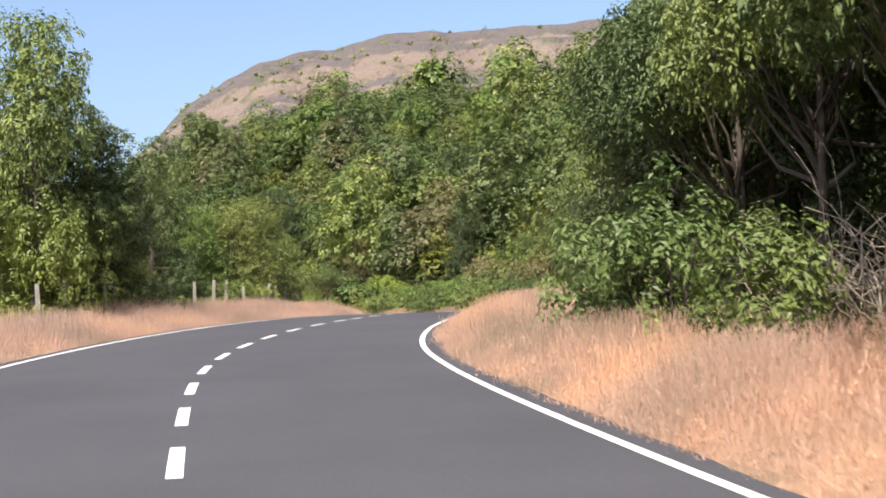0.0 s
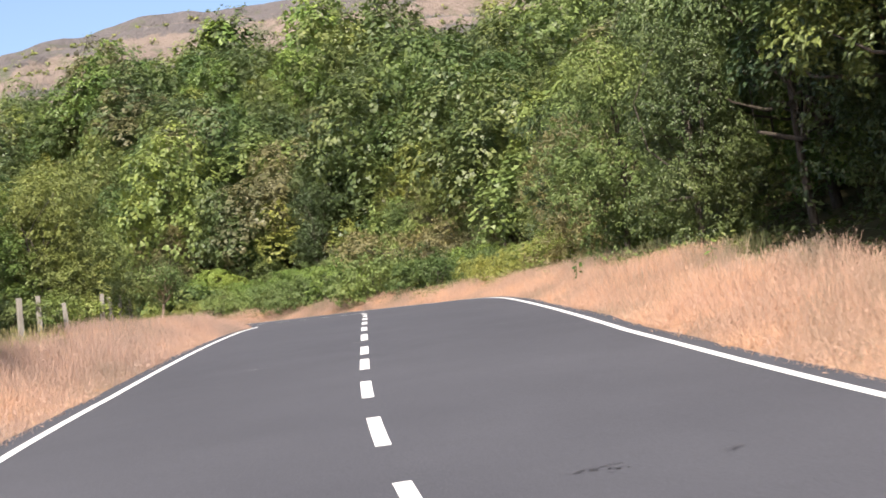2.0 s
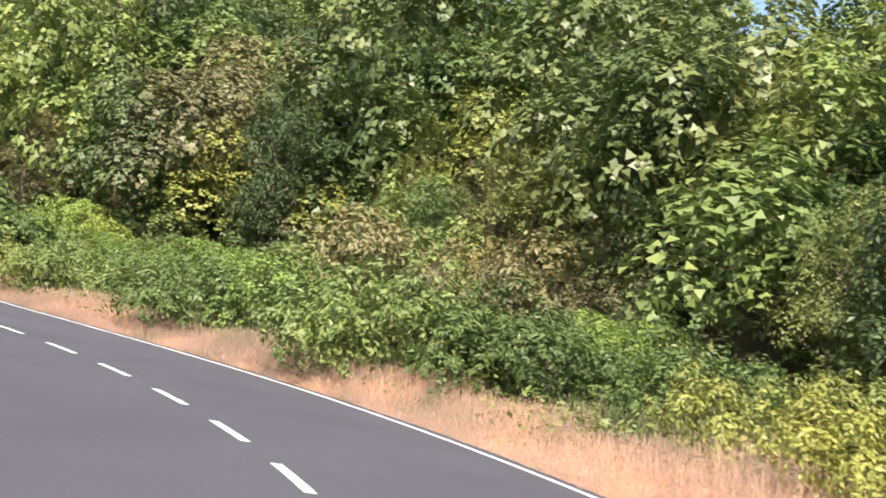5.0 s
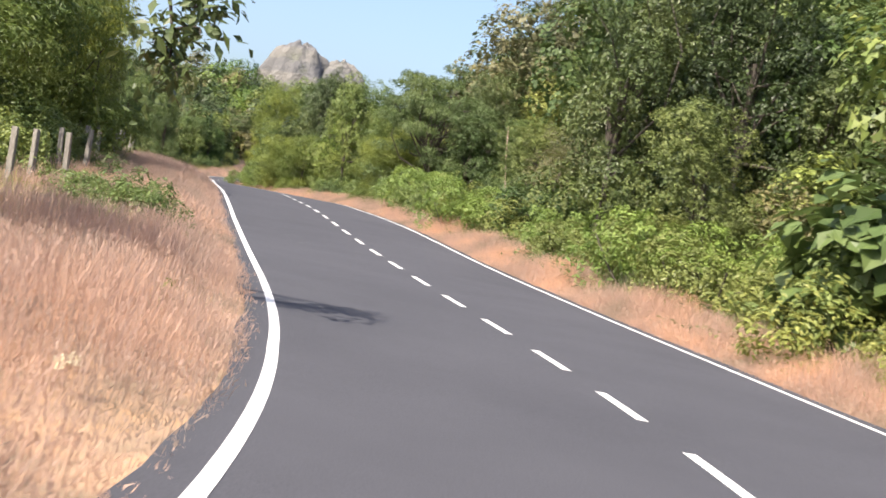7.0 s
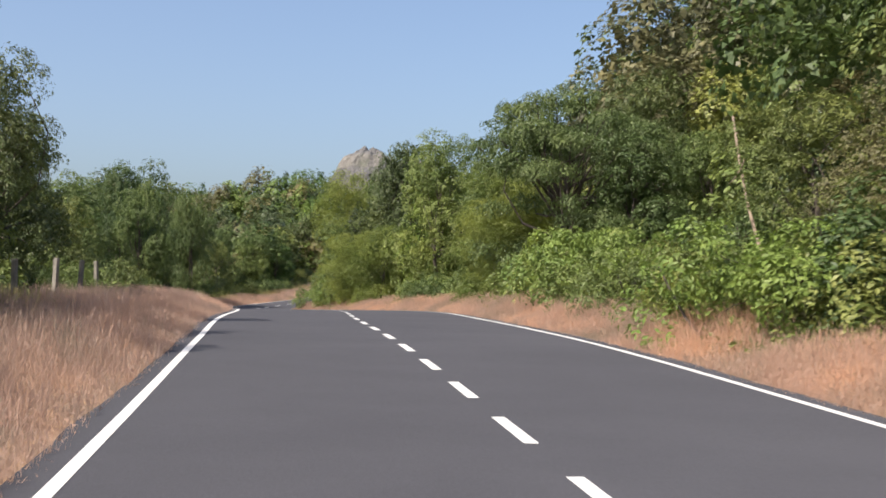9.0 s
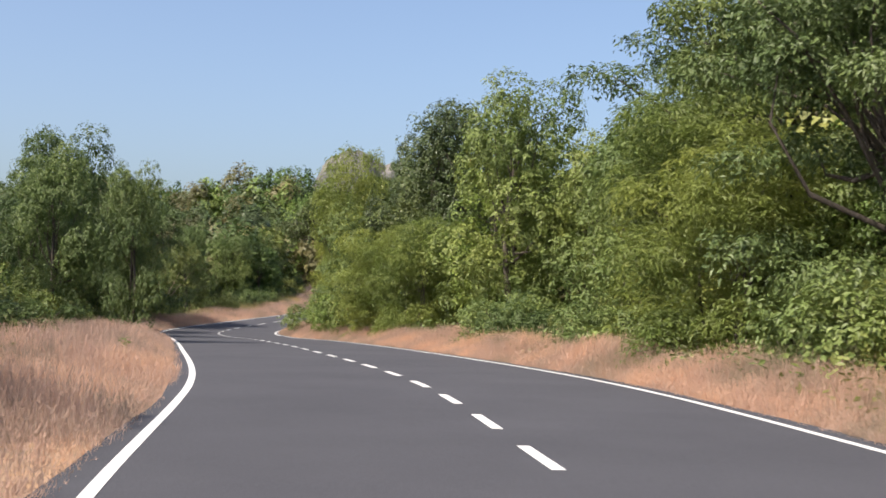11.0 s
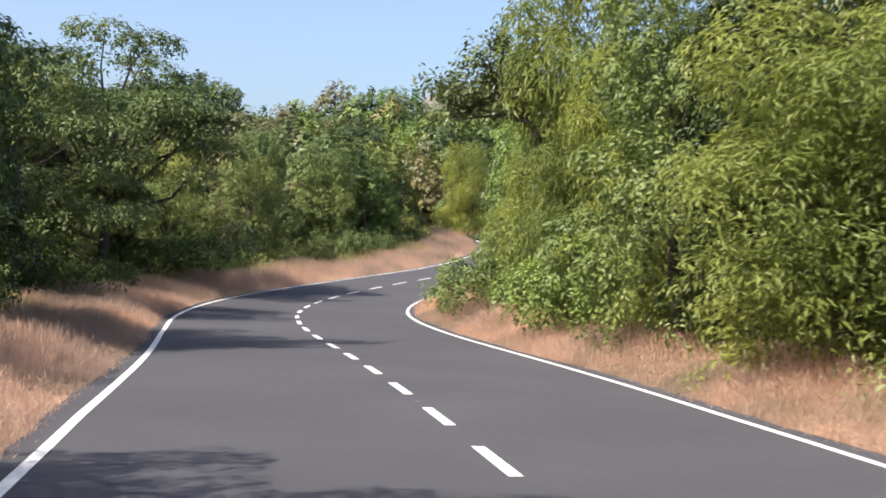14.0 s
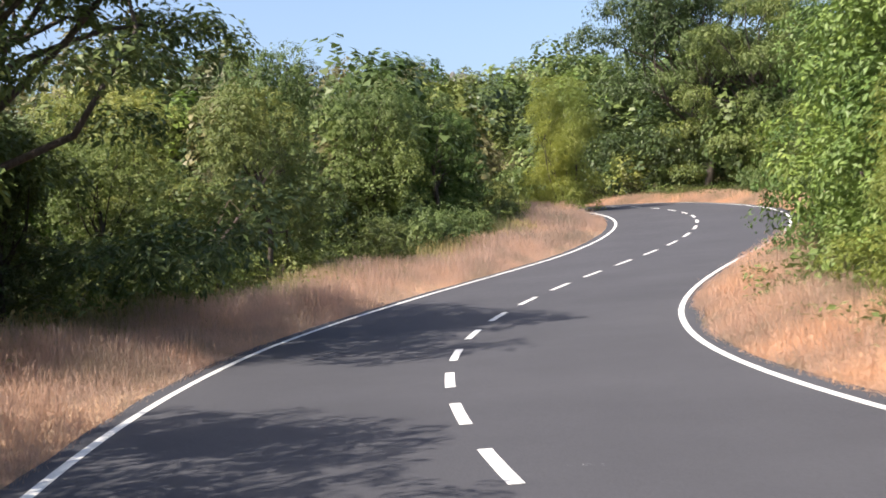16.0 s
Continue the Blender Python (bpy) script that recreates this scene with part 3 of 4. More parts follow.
# ---- trees that stand out, and unseen ones added for shade ----
TREES = [
    ("broad_a", -1.9, 45.2, 9.1, 0.75), ("broad_d", 0.2, 48.6, 6.2, 1.05), ("broad_b", 2.0, 59.0, 6.4, 0.85), ("broad_d", 6.6, 70.5, 5.0, 1.1),
    ("broad_d", -6.0, 50.0, 9.5, 0.9), ("broad_c", 4.0, 66.0, 5.0, 1.0), ("broad_a", 9.5, 78.0, 5.0, 1.0),
    # canopies at y 15.8 and 10.5: out of view, added to shade the hollow
    ("broad_b", 14.8, 34.0, 8.0, 0.95), ("canopy", 11.2, 22.8, 9.0, 0.56), ("canopy", 15.0, 37.6, 8.2, 0.68), ("canopy", 18.4, 44.8, 8.2, 0.75), ("canopy", 9.2, 15.8, 9.5, 0.78), ("canopy", 9.2, 10.5, 9.0, 0.75), ("canopy", 12.4, 28.0, 8.3, 0.6), ("canopy", 13.3, 32.8, 7.6, 0.64), ("canopy", 16.4, 41.4, 8.0, 0.74), ("broad_b", 15.0, 24.0, 7.5, 1.1), ("broad_b", 16.5, 41.0, 7.5, 1.0), ("broad_b", 16.0, 30.0, 9.0, 1.0),
    ("broad_b", 18.5, 52.0, 5.5, 0.9), ("broad_a", 20.5, 58.0, 6.5, 0.9), ("broad_e", 24.5, 66.0, 5.5, 1.0), ("broad_b", 19.5, 46.0, 8.0, 1.0),
    ("feather", -3.6, 112.6, 6.6, 1.5), ("broad_a", -34.8, 182.0, 10.0, 0.8),
    ("feather", -5.4, 120.0, 6.6, 1.25), ("broad_b", -9.2, 128.8, 9.0, 0.55), ("broad_b", -12.5, 136.0, 7.0, 0.8), ("broad_a", -26.4, 168.4, 6.9, 0.7), ("broad_a", -23.6, 168.6, 6.4, 0.55), ("feather", -6.6, 124.0, 6.5, 1.0),
    ("broad_b", 12.4, 123.6, 9.6, 0.9), ("broad_b", 16.2, 124.0, 10.4, 0.9), ("broad_b", 14.6, 128.2, 9.6, 0.85), ("broad_d", 8.6, 135.5, 4.2, 1.3), ("broad_d", 15.5, 116.0, 4.8, 1.1),
    ("umbrella", 0.4, 151.4, 7.6, 0.7), ("broad_b", 2.4, 156.0, 7.5, 1.0),
    ("broad_a", -31.5, 175.0, 6.0, 0.9), ("broad_b", -36.0, 186.0, 6.6, 0.95), ("broad_d", -33.6, 181.0, 5.5, 1.1),
    ("feather", -2.6, 153.8, 4.4, 1.4), ("broad_a", -11.0, 174.5, 9.2, 0.9), ("umbrella", -1.6, 163.0, 8.5, 0.8), ("broad_c", -12.4, 178.0, 7.5, 0.95),
    ("feather", -24.9, 195.5, 10.2, 0.74), ("feather", -21.0, 188.0, 6.0, 0.9), ("broad_b", -19.0, 190.5, 9.4, 0.85), ("broad_b", -15.0, 182.0, 9.8, 0.9), ("feather", -18.4, 181.5, 4.8, 1.4), ("broad_b", -16.4, 184.4, 10.0, 0.9), ("feather", -15.8, 177.6, 5.0, 1.1), ("broad_b", -19.6, 186.0, 7.0, 0.9),
    # umbrella at x -51.6 and broad_b at -50.6: added for shade and dark backdrop
    ("umbrella", -46.6, 206.0, 10.2, 0.92), ("umbrella", -51.6, 202.4, 10.0, 0.9), ("broad_b", -50.6, 207.4, 6.0, 1.1), ("broad_b", -48.4, 210.4, 4.2, 1.1), ("broad_d", -51.5, 211.0, 5.0, 1.1), ("broad_a", -49.4, 215.5, 4.4, 1.1), ("broad_a", -49.8, 225.6, 7.4, 0.7), ("broad_d", -48.0, 221.0, 5.6, 1.0), ("broad_a", -49.5, 233.0, 6.4, 0.95), ("broad_a", -50.5, 241.0, 6.0, 1.0), ("broad_d", -51.0, 219.0, 5.4, 1.0), ("broad_c", -48.4, 237.0, 5.0, 1.0),
    ("umbrella", -42.0, 193.5, 7.5, 0.95), ("broad_c", -29.8, 211.5, 7.0, 1.0), ("feather", -46.5, 251.0, 7.0, 0.9), ("broad_e", 10.6, 131.5, 3.8, 1.3), ("feather", -3.4, 159.0, 5.6, 1.4), ("broad_d", -26.2, 201.6, 7.4, 0.9), ("broad_a", -20.9, 186.2, 6.6, 1.0), ("feather", -22.6, 192.4, 6.4, 1.1), ("broad_d", -25.4, 198.2, 6.4, 1.0), ("feather", -24.6, 194.6, 4.6, 1.2), ("canopy", 21.8, 52.0, 8.6, 0.62), ("canopy", 24.6, 58.5, 8.0, 0.6), ("broad_d", 7.5, 71.6, 5.8, 1.1), ("broad_d", 6.2, 67.9, 5.1, 1.1), ("broad_d", -1.3, 48.4, 6.5, 1.2), ("broad_d", 0.8, 55.0, 3.9, 1.1), ("umbrella", -42.0, 268.0, 15.5, 0.7), ("umbrella", -38.0, 262.0, 11.0, 0.7),
    ("broad_c", -30.6, 214.0, 6.6, 1.0), ("broad_c", -31.8, 219.5, 6.8, 0.9), ("feather", -27.5, 203.0, 6.0, 1.0), ("feather", -30.4, 207.8, 3.6, 1.3),
]
for n_, (key, x, y, h, wide) in enumerate(TREES):
    tree_at(key, x, y, h, n_ * 73 % 360, wide)
BUSHES = [
    ("big_leaf", 19.6, 105.2, 3.4, 1.15), ("bush_b", 19.9, 104.6, 3.0, 1.1), ("big_leaf", -26.3, 199.2, 2.5, 1.0), ("bush_b", 26.0, 91.2, 3.3, 1.1),
    ("bush_b", 7.9, 25.0, 2.7, 0.9), ("bush_a", 8.2, 26.4, 1.8, 0.9),
    ("bush_b", 24.2, 84.0, 3.0, 1.0), ("bush_a", 24.2, 88.5, 2.6, 1.1), ("bush_b", 25.2, 80.5, 2.4, 1.1), ("bush_d", 27.0, 87.5, 3.8, 1.0), ("bush_b", 22.9, 92.6, 2.6, 1.1), ("bush_b", 20.3, 98.5, 2.2, 1.1), ("bush_c", 18.5, 104.0, 2.0, 1.1), ("bush_c", 16.3, 110.0, 2.0, 1.1),
    ("bush_b", 6.1, 103.0, 1.15, 1.3), ("bush_b", 4.9, 104.6, 1.2, 1.2), ("bush_c", 9.6, 126.5, 2.0, 1.2), ("bush_a", -23.4, 191.0, 2.6, 1.0), ("bush_a", 7.4, 127.6, 2.4, 1.0), ("bush_b", 10.4, 127.4, 2.6, 1.1), ("bush_b", 13.4, 125.4, 2.8, 1.1), ("bush_b", 0.0, 149.2, 2.4, 1.0), ("bush_c", 1.3, 147.0, 2.2, 1.0), ("bush_b", -0.5, 152.2, 2.2, 1.0), ("bush_b", -28.2, 199.8, 2.4, 1.0), ("bush_b", -28.0, 203.4, 2.4, 1.0),
]
for n_, (key, x, y, h, wide) in enumerate(BUSHES):
    tree_at(key, x, y, h, n_ * 101 % 360, wide)

# ---- woods along the road ----
MIXED = ["broad_a_back", "broad_b_back", "broad_c_back", "broad_d_back", "broad_e_back", "broad_a_back", "broad_b_back"]
LOW = ["bush_b", "bush_c", "bush_b"]
scatter(-1, 22, 46, 1.0, 3.4, 1.8, ["bush_a", "bush_c", "bush_a", "bush_c", "bush_b"], 0.7, 1.1, most=60)
scatter(-1, 16, 84, 1.2, 3.2, 1.9, LOW, 0.7, 1.1, most=90)
scatter(1, 5, 25, 1.3, 3.4, 2.1, LOW, 0.7, 1.1, most=34)
scatter(1, 31, 84, 1.3, 3.4, 2.1, LOW, 0.7, 1.1, most=90)
scatter(-1, 22, 45, 3.2, 7.5, 2.1, ["bush_a", "bush_c", "bush_b", "bush_c", "bush_d"], 0.7, 1.25, most=90)
scatter(-1, 16, 22, 3.2, 10.0, 3.0, MIXED, 0.60, 0.95, most=24)
scatter(-1, 22, 35, 8.6, 12.5, 3.0, MIXED, 0.55, 0.85, most=26)
scatter(-1, 35, 45, 9.5, 13.0, 3.0, MIXED, 0.55, 0.8, most=24)
scatter(-1, 45, 86, 3.2, 10.0, 3.0, MIXED, 0.60, 0.95, most=80)
scatter(-1, -5, 15, 4.6, 13.0, 3.2, ["canopy", "broad_b_back", "canopy"], 0.75, 1.0, most=40)
scatter(1, 7, 25, 3.6, 10.5, 3.1, MIXED, 0.60, 0.95, most=26)
scatter(1, 31, 86, 3.6, 10.5, 3.1, MIXED, 0.60, 0.95, most=80)


def spots_beside(side, s0, s1, d0, d1, spacing, seed):
    r = np.random.RandomState(seed)
    n = int((s1 - s0) * STEP * (d1 - d0) / spacing ** 2 * 1.25)
    s, d = r.uniform(s0, s1, n), r.uniform(d0, d1, n)
    p = road(s, 0.0) * 0
    off = side * (HALF_L + d)
    p = np.concatenate([road(a, b) for a, b in zip(s, off)])
    q, o = near_road(p[:, 0], p[:, 1])
    return p[np.abs(o) > HALF_L + d0 - 0.5][:, :2]


def spots_round(x, y, rx, ry, spacing, seed, clear=12):
    r = np.random.RandomState(seed)
    n = int(3.14 * rx * ry / spacing ** 2)
    a, k = r.uniform(0, 6.28, n), np.sqrt(r.uniform(0, 1, n))
    p = np.stack([x + rx * k * np.cos(a), y + ry * k * np.sin(a)], -1)
    q, o = near_road(p[:, 0], p[:, 1])
    return p[np.abs(o) > clear]


HILL = "dense mixed green forest covering the rising hillside"
woods("hillside_woods", spots_beside(-1, 6, 62, 11, 48, 4.6, 41), HILL, 51, 1.06, FINE)
woods("hillside_woods", spots_beside(-1, 10, 60, 48, 85, 5.6, 46), HILL, 59, 1.06)
woods("hillside_scrub", np.concatenate([spots_beside(-1, 12, 46, 9, 40, 3.6, 71), spots_beside(-1, 46, 60, 9, 40, 4.4, 73), spots_beside(-1, 14, 46, 40, 80, 5.0, 72)]), "low green scrub between the hillside trees", 74, 0.5)
woods("valley_woods", spots_beside(1, -4, 62, 12, 24, 4.6, 42), "dense green forest behind the roadside trees", 52, 0.9)
woods("valley_woods", spots_beside(1, 62, 88, 12, 24, 4.0, 47), "dense green forest behind the roadside trees", 54, 0.68)
woods("ridge_woods", np.concatenate([spots_round(-62, 272, 42, 40, 4.0, 44), spots_round(-40, 258, 16, 20, 3.4, 48, 8)]), "distant forest on a low ridge", 55, 0.72)
woods("ridge_woods", np.concatenate([spots_round(-100, 335, 110, 62, 4.6, 43), spots_beside(-1, 62, 92, 9, 30, 4.4, 45)]),
      "distant forest on a low ridge", 53)


woods("far_bushes", np.concatenate([spots_beside(-1, 74, 94, 6.2, 11, 2.4, 49), spots_beside(1, 72, 94, 7.4, 11, 2.6, 50), spots_beside(1, 58, 72, 8.5, 15, 2.6, 58)]), "low bushes along the far bend", 56, 0.4)


# ---- verge grass ----
def grass(name, side, s0, s1, a, b, per_m2, h0, h1, mat, label, seed, thin=0.004, heads=0):
    """a, b: the band's start and end, as metres from the line or (share of verge, metres)."""
    r = np.random.RandomState(seed)
    knots = VERGE_L if side > 0 else VERGE_R
    n = int((s1 - s0) * STEP * (b[0] * 3.0 + b[1] - a[0] * 3.0 - a[1]) * per_m2)
    s = r.uniform(s0, s1, n)
    half = half_width(s, side)
    verge = np.interp(s, VERGE_S, knots)
    d0, d1 = a[0] * verge + a[1], b[0] * verge + b[1]
    d = d0 + (d1 - d0) * r.uniform(0, 1, n)
    p = road(s, 0.0)
    h = np.interp(s, ids, head)
    off = side * (half + d)
    p[:, 0] -= off * np.cos(h)
    p[:, 1] -= off * np.sin(h)
    q, o = near_road(p[:, 0], p[:, 1])
    clump = 0.5 + 0.5 * waves(p[:, 0] * 7, p[:, 1] * 7, seed)
    keep = (np.abs(o) > half + d0 - 0.05) & (r.uniform(0, 1, n) < 0.45 + 0.7 * clump)
    p, d, clump, d0 = p[keep], d[keep], clump[keep], d0[keep]
    n = len(p)
    p[:, 2] = ground_z(p[:, 0], p[:, 1])
    h = r.uniform(h0, h1, n) * (0.30 + 0.70 * np.clip((d - d0) / 1.1, 0, 1)) * (0.70 + 0.5 * clump)
    ang = r.uniform(0, 6.28, n)
    lean = np.stack([np.cos(ang), np.sin(ang)], -1) * (h * r.uniform(0.05, 0.55, n))[:, None]
    ang = r.uniform(0, 6.28, n)
    w = np.stack([np.cos(ang), np.sin(ang), 0 * ang], -1) * (thin * r.uniform(0.6, 1.5, n))[:, None]
    foot = p - [0, 0, 0.05]
    tip = p + np.concatenate([lean, h[:, None]], 1)
    v = np.stack([foot, tip - w, tip + w], 1).reshape(-1, 3)
    if heads:
        # loose seed heads round the tips
        m = np.repeat(np.arange(n), heads)
        c = p[m] + (tip - p)[m] * r.uniform(0.45, 1.05, len(m))[:, None] + r.normal(0, 0.05, (len(m), 3))
        stem = (tip - p)[m] + r.normal(0, 0.10, (len(m), 3))
        stem /= np.linalg.norm(stem, axis=1)[:, None]
        wide = r.normal(0, 1, (len(m), 3)) * 0.0030
        v = np.concatenate([v, np.stack([c - stem * 0.025 - wide, c - stem * 0.025 + wide, c + stem * 0.032], 1).reshape(-1, 3)])
        n += len(m)
    i = np.arange(n)[:, None] * 3
    ob = new(name, mesh_from(name, v, i + [0, 1, 2], mat))
    return tagged(ob, label, "grass", kind="stuff")


grass("verge_grass", -1, -3, 76, (0, 0.25), (1, 0.6), 470, 0.30, 0.74, STRAW, "tall dry pinkish straw grass beside the road", 31, 0.0026, 4)
grass("verge_grass", -1, 76, 92, (0, 0.36), (1, 0.6), 300, 0.30, 0.70, STRAW, "tall dry pinkish straw grass beside the road", 41, 0.006)
grass("verge_grass", 1, -3, 76, (0, 0.25), (1, 0.6), 470, 0.30, 0.74, STRAW, "tall dry pinkish straw grass beside the road", 32, 0.0026, 4)
grass("verge_grass", 1, 76, 92, (0, 0.36), (1, 0.6), 300, 0.30, 0.70, STRAW, "tall dry pinkish straw grass beside the road", 42, 0.006)
grass("verge_weeds", -1, 12, 92, (0.75, 0), (1, 2.0), 120, 0.35, 0.75, STRAW_GREEN, "yellow-green half-dry weeds behind the straw grass", 33, 0.009)
grass("verge_weeds", 1, -5, 92, (0.75, 0), (1, 2.4), 120, 0.35, 0.75, STRAW_GREEN, "yellow-green half-dry weeds behind the straw grass", 34, 0.009)
# the dark leaf colour here stands in for shade under the right-hand canopy
low_leaves("undergrowth", -1, -5, 15, 0.4, 3.2, 30, 0.40, "dark", 0.13, "green undergrowth on the forest floor", 40)
low_leaves("undergrowth", -1, -5, 15, 3.0, 7.5, 12, 0.5, "dark", 0.20, "green undergrowth on the forest floor", 39)
low_leaves("undergrowth", -1, 15, 90, 0.3, 7.5, 34, 1.0, "mid", 0.20, "green undergrowth on the forest floor", 35)
low_leaves("undergrowth", 1, -5, 90, 0.6, 7.5, 34, 1.0, "mid", 0.20, "green undergrowth on the forest floor", 36)
low_leaves("edge_weeds", -1, 12, 90, -0.5, 1.6, 50, 0.8, "olive", 0.14, "yellow-green weeds along the grass edge", 37)
low_leaves("edge_weeds", 1, -5, 90, -0.4, 1.6, 24, 0.6, "olive", 0.14, "yellow-green weeds along the grass edge", 38)

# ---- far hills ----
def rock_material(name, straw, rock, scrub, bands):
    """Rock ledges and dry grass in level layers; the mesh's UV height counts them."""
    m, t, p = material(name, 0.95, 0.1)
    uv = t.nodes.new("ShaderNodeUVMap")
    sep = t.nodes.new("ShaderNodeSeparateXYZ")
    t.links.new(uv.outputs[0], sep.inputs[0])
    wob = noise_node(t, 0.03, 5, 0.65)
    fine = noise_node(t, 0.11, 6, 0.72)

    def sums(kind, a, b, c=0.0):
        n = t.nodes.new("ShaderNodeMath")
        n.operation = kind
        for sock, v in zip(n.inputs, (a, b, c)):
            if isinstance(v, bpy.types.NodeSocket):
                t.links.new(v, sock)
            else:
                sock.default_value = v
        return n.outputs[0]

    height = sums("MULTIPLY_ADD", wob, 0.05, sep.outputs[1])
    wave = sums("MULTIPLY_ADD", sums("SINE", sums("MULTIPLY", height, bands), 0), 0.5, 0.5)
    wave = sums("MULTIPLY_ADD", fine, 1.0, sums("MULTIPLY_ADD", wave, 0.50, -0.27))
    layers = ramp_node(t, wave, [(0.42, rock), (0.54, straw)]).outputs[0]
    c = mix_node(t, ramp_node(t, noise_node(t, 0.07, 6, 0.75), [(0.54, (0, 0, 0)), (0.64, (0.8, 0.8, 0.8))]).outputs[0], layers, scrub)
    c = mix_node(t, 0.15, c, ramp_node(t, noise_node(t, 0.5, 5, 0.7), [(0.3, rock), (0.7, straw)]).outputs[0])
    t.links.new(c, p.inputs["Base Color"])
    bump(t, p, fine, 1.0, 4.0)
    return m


# straw and rock tones desaturated: distance haze is put into the hill's colour
MESA = rock_material("hazed_layered_hill_rock", (0.200, 0.160, 0.136), (0.110, 0.101, 0.102), (0.085, 0.100, 0.056), 92.0)
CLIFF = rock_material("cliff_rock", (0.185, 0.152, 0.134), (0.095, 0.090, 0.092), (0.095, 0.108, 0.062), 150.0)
# greyed and lightened: the peaks' haze is in these rock tones
CRAG = rock_material("haze_grey_crag_rock", (0.205, 0.195, 0.178), (0.150, 0.148, 0.148), (0.115, 0.125, 0.09), 40.0)


def give_uv(me, u, v):
    layer = me.uv_layers.new(name="layers")
    loops = np.empty(len(me.loops), np.int32)
    me.loops.foreach_get("vertex_index", loops)
    layer.data.foreach_set("uv", np.stack([u.ravel()[loops], v.ravel()[loops]], -1).astype(np.float32).ravel())


def mesa():
    """A long flat-topped hill with stepped cliffs, its shoulder falling to the left."""
    u = np.linspace(0, 1, 240)
    v = np.concatenate([np.linspace(0, 0.6, 30), np.linspace(0.603, 1, 130)])
    U, V = np.meshgrid(u, v)
    along = U * 660 - 50
    crest = np.interp(along, [-50, -34, -18, 0, 20, 50, 95, 160, 240, 400, 610], [16, 50, 80, 99, 113, 126, 134, 136, 139, 152, 150])
    crest = crest + 1.3 * waves(along * 0.5, along * 0, 6)
    step = V + (0.0016 * np.sin(V * 2 * np.pi * 41 + 2.2 * waves(along * 0.12, V * 20, 8)) + 0.016 * np.clip(0.35 + waves(along * 0.05, V * 30, 12), 0.1, 1) * np.sin(V * 2 * np.pi * 11 + 0.8 * waves(along * 0.06, V * 9, 14))) * ramp(V, 0.1, 0.3)
    top = ramp(V, 0.9, 1.0)
    out = (1 - V) * 190 + 8 * waves(along * 0.22, V * 50, 7) + 4 * waves(along * 0.8, V * 150, 9) - top * 30
    z = np.minimum(crest, crest * np.minimum(1.02, step * 1.075)) + 1.0 * waves(along * 1.3, V * 240, 2) * (1 - top)
    ax = np.array([0.966, -0.259])          # along the crest
    fr = np.array([-0.259, -0.966])         # towards the road
    x = 45 + along * ax[0] + out * fr[0]
    y = 606 + along * ax[1] + out * fr[1]
    # the back falls away
    x, y, z = np.vstack([x, x[-1] - fr[0] * 200]), np.vstack([y, y[-1] - fr[1] * 200]), np.vstack([z, z[-1] * 0.2])
    ob = tagged(new("mesa"), "flat-topped dry hill with pinkish rock bands", "hill")
    UU, VV = np.vstack([U, U[-1]]), np.vstack([V, V[-1] + 0.1])
    edge = int(np.searchsorted(v, 0.945))
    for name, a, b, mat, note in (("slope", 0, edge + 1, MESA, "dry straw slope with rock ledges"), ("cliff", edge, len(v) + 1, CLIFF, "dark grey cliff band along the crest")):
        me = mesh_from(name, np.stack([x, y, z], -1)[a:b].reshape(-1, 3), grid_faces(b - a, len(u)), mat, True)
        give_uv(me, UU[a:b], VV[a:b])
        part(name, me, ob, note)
    r = np.random.RandomState(71)
    pts, nor = [], []
    for k in range(240):
        i, j = int(60 + 98 * r.uniform(0, 1)), r.randint(4, 150)
        c = np.array([x[i, j], y[i, j], z[i, j]])
        d = r.normal(0, 1, (16, 3))
        pts.append(c + d * r.uniform(0.5, 1.2) * [1, 1, 0.6] + [0, 0, 0.6])
        nor.append(d + [0, 0, 1])
    vv, ff = leaves(r, np.concatenate(pts), np.concatenate(nor), 1.2, 0.8)
    tagged(new("hill_scrub", mesh_from("hill_scrub", vv, ff, LEAF["olive"])), "sparse scrub dotting the dry hill", "scrub", kind="stuff")
    return ob


def crag(x0, y0, top, wide, seed, sharp):
    a = np.linspace(0, 2 * np.pi, 49)[:-1]
    r = np.linspace(0, 1, 40)
    A, R = np.meshgrid(a, r)
    rough = 1 + 0.2 * waves(np.cos(A) * 40 + R * 20, np.sin(A) * 40, seed)
    z = top * (1 - np.clip(R * 1.0, 0, 1) ** sharp) * 1.0 + 2.2 * waves(A * 30, R * 120, seed + 1) * (R > 0)
    x, y = x0 + wide * R * rough * np.cos(A), y0 + wide * R * rough * np.sin(A)
    n = len(a)
    f = []
    for i in range(len(r) - 1):
        for j in range(n):
            k = (j + 1) % n
            f.append((i * n + j, (i + 1) * n + j, (i + 1) * n + k, i * n + k))
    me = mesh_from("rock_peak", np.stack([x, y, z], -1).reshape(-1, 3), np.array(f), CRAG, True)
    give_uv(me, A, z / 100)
    ob = new("rock_peak", me)
    return tagged(ob, "bare rocky peak in the distance, greyed by haze in its colour", "peak", "rock peaks")


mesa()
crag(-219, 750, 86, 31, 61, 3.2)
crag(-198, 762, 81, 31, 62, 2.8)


# ---- fence posts ----
STONE = bark_material("grey_concrete", (0.17, 0.155, 0.135), (0.32, 0.30, 0.265))


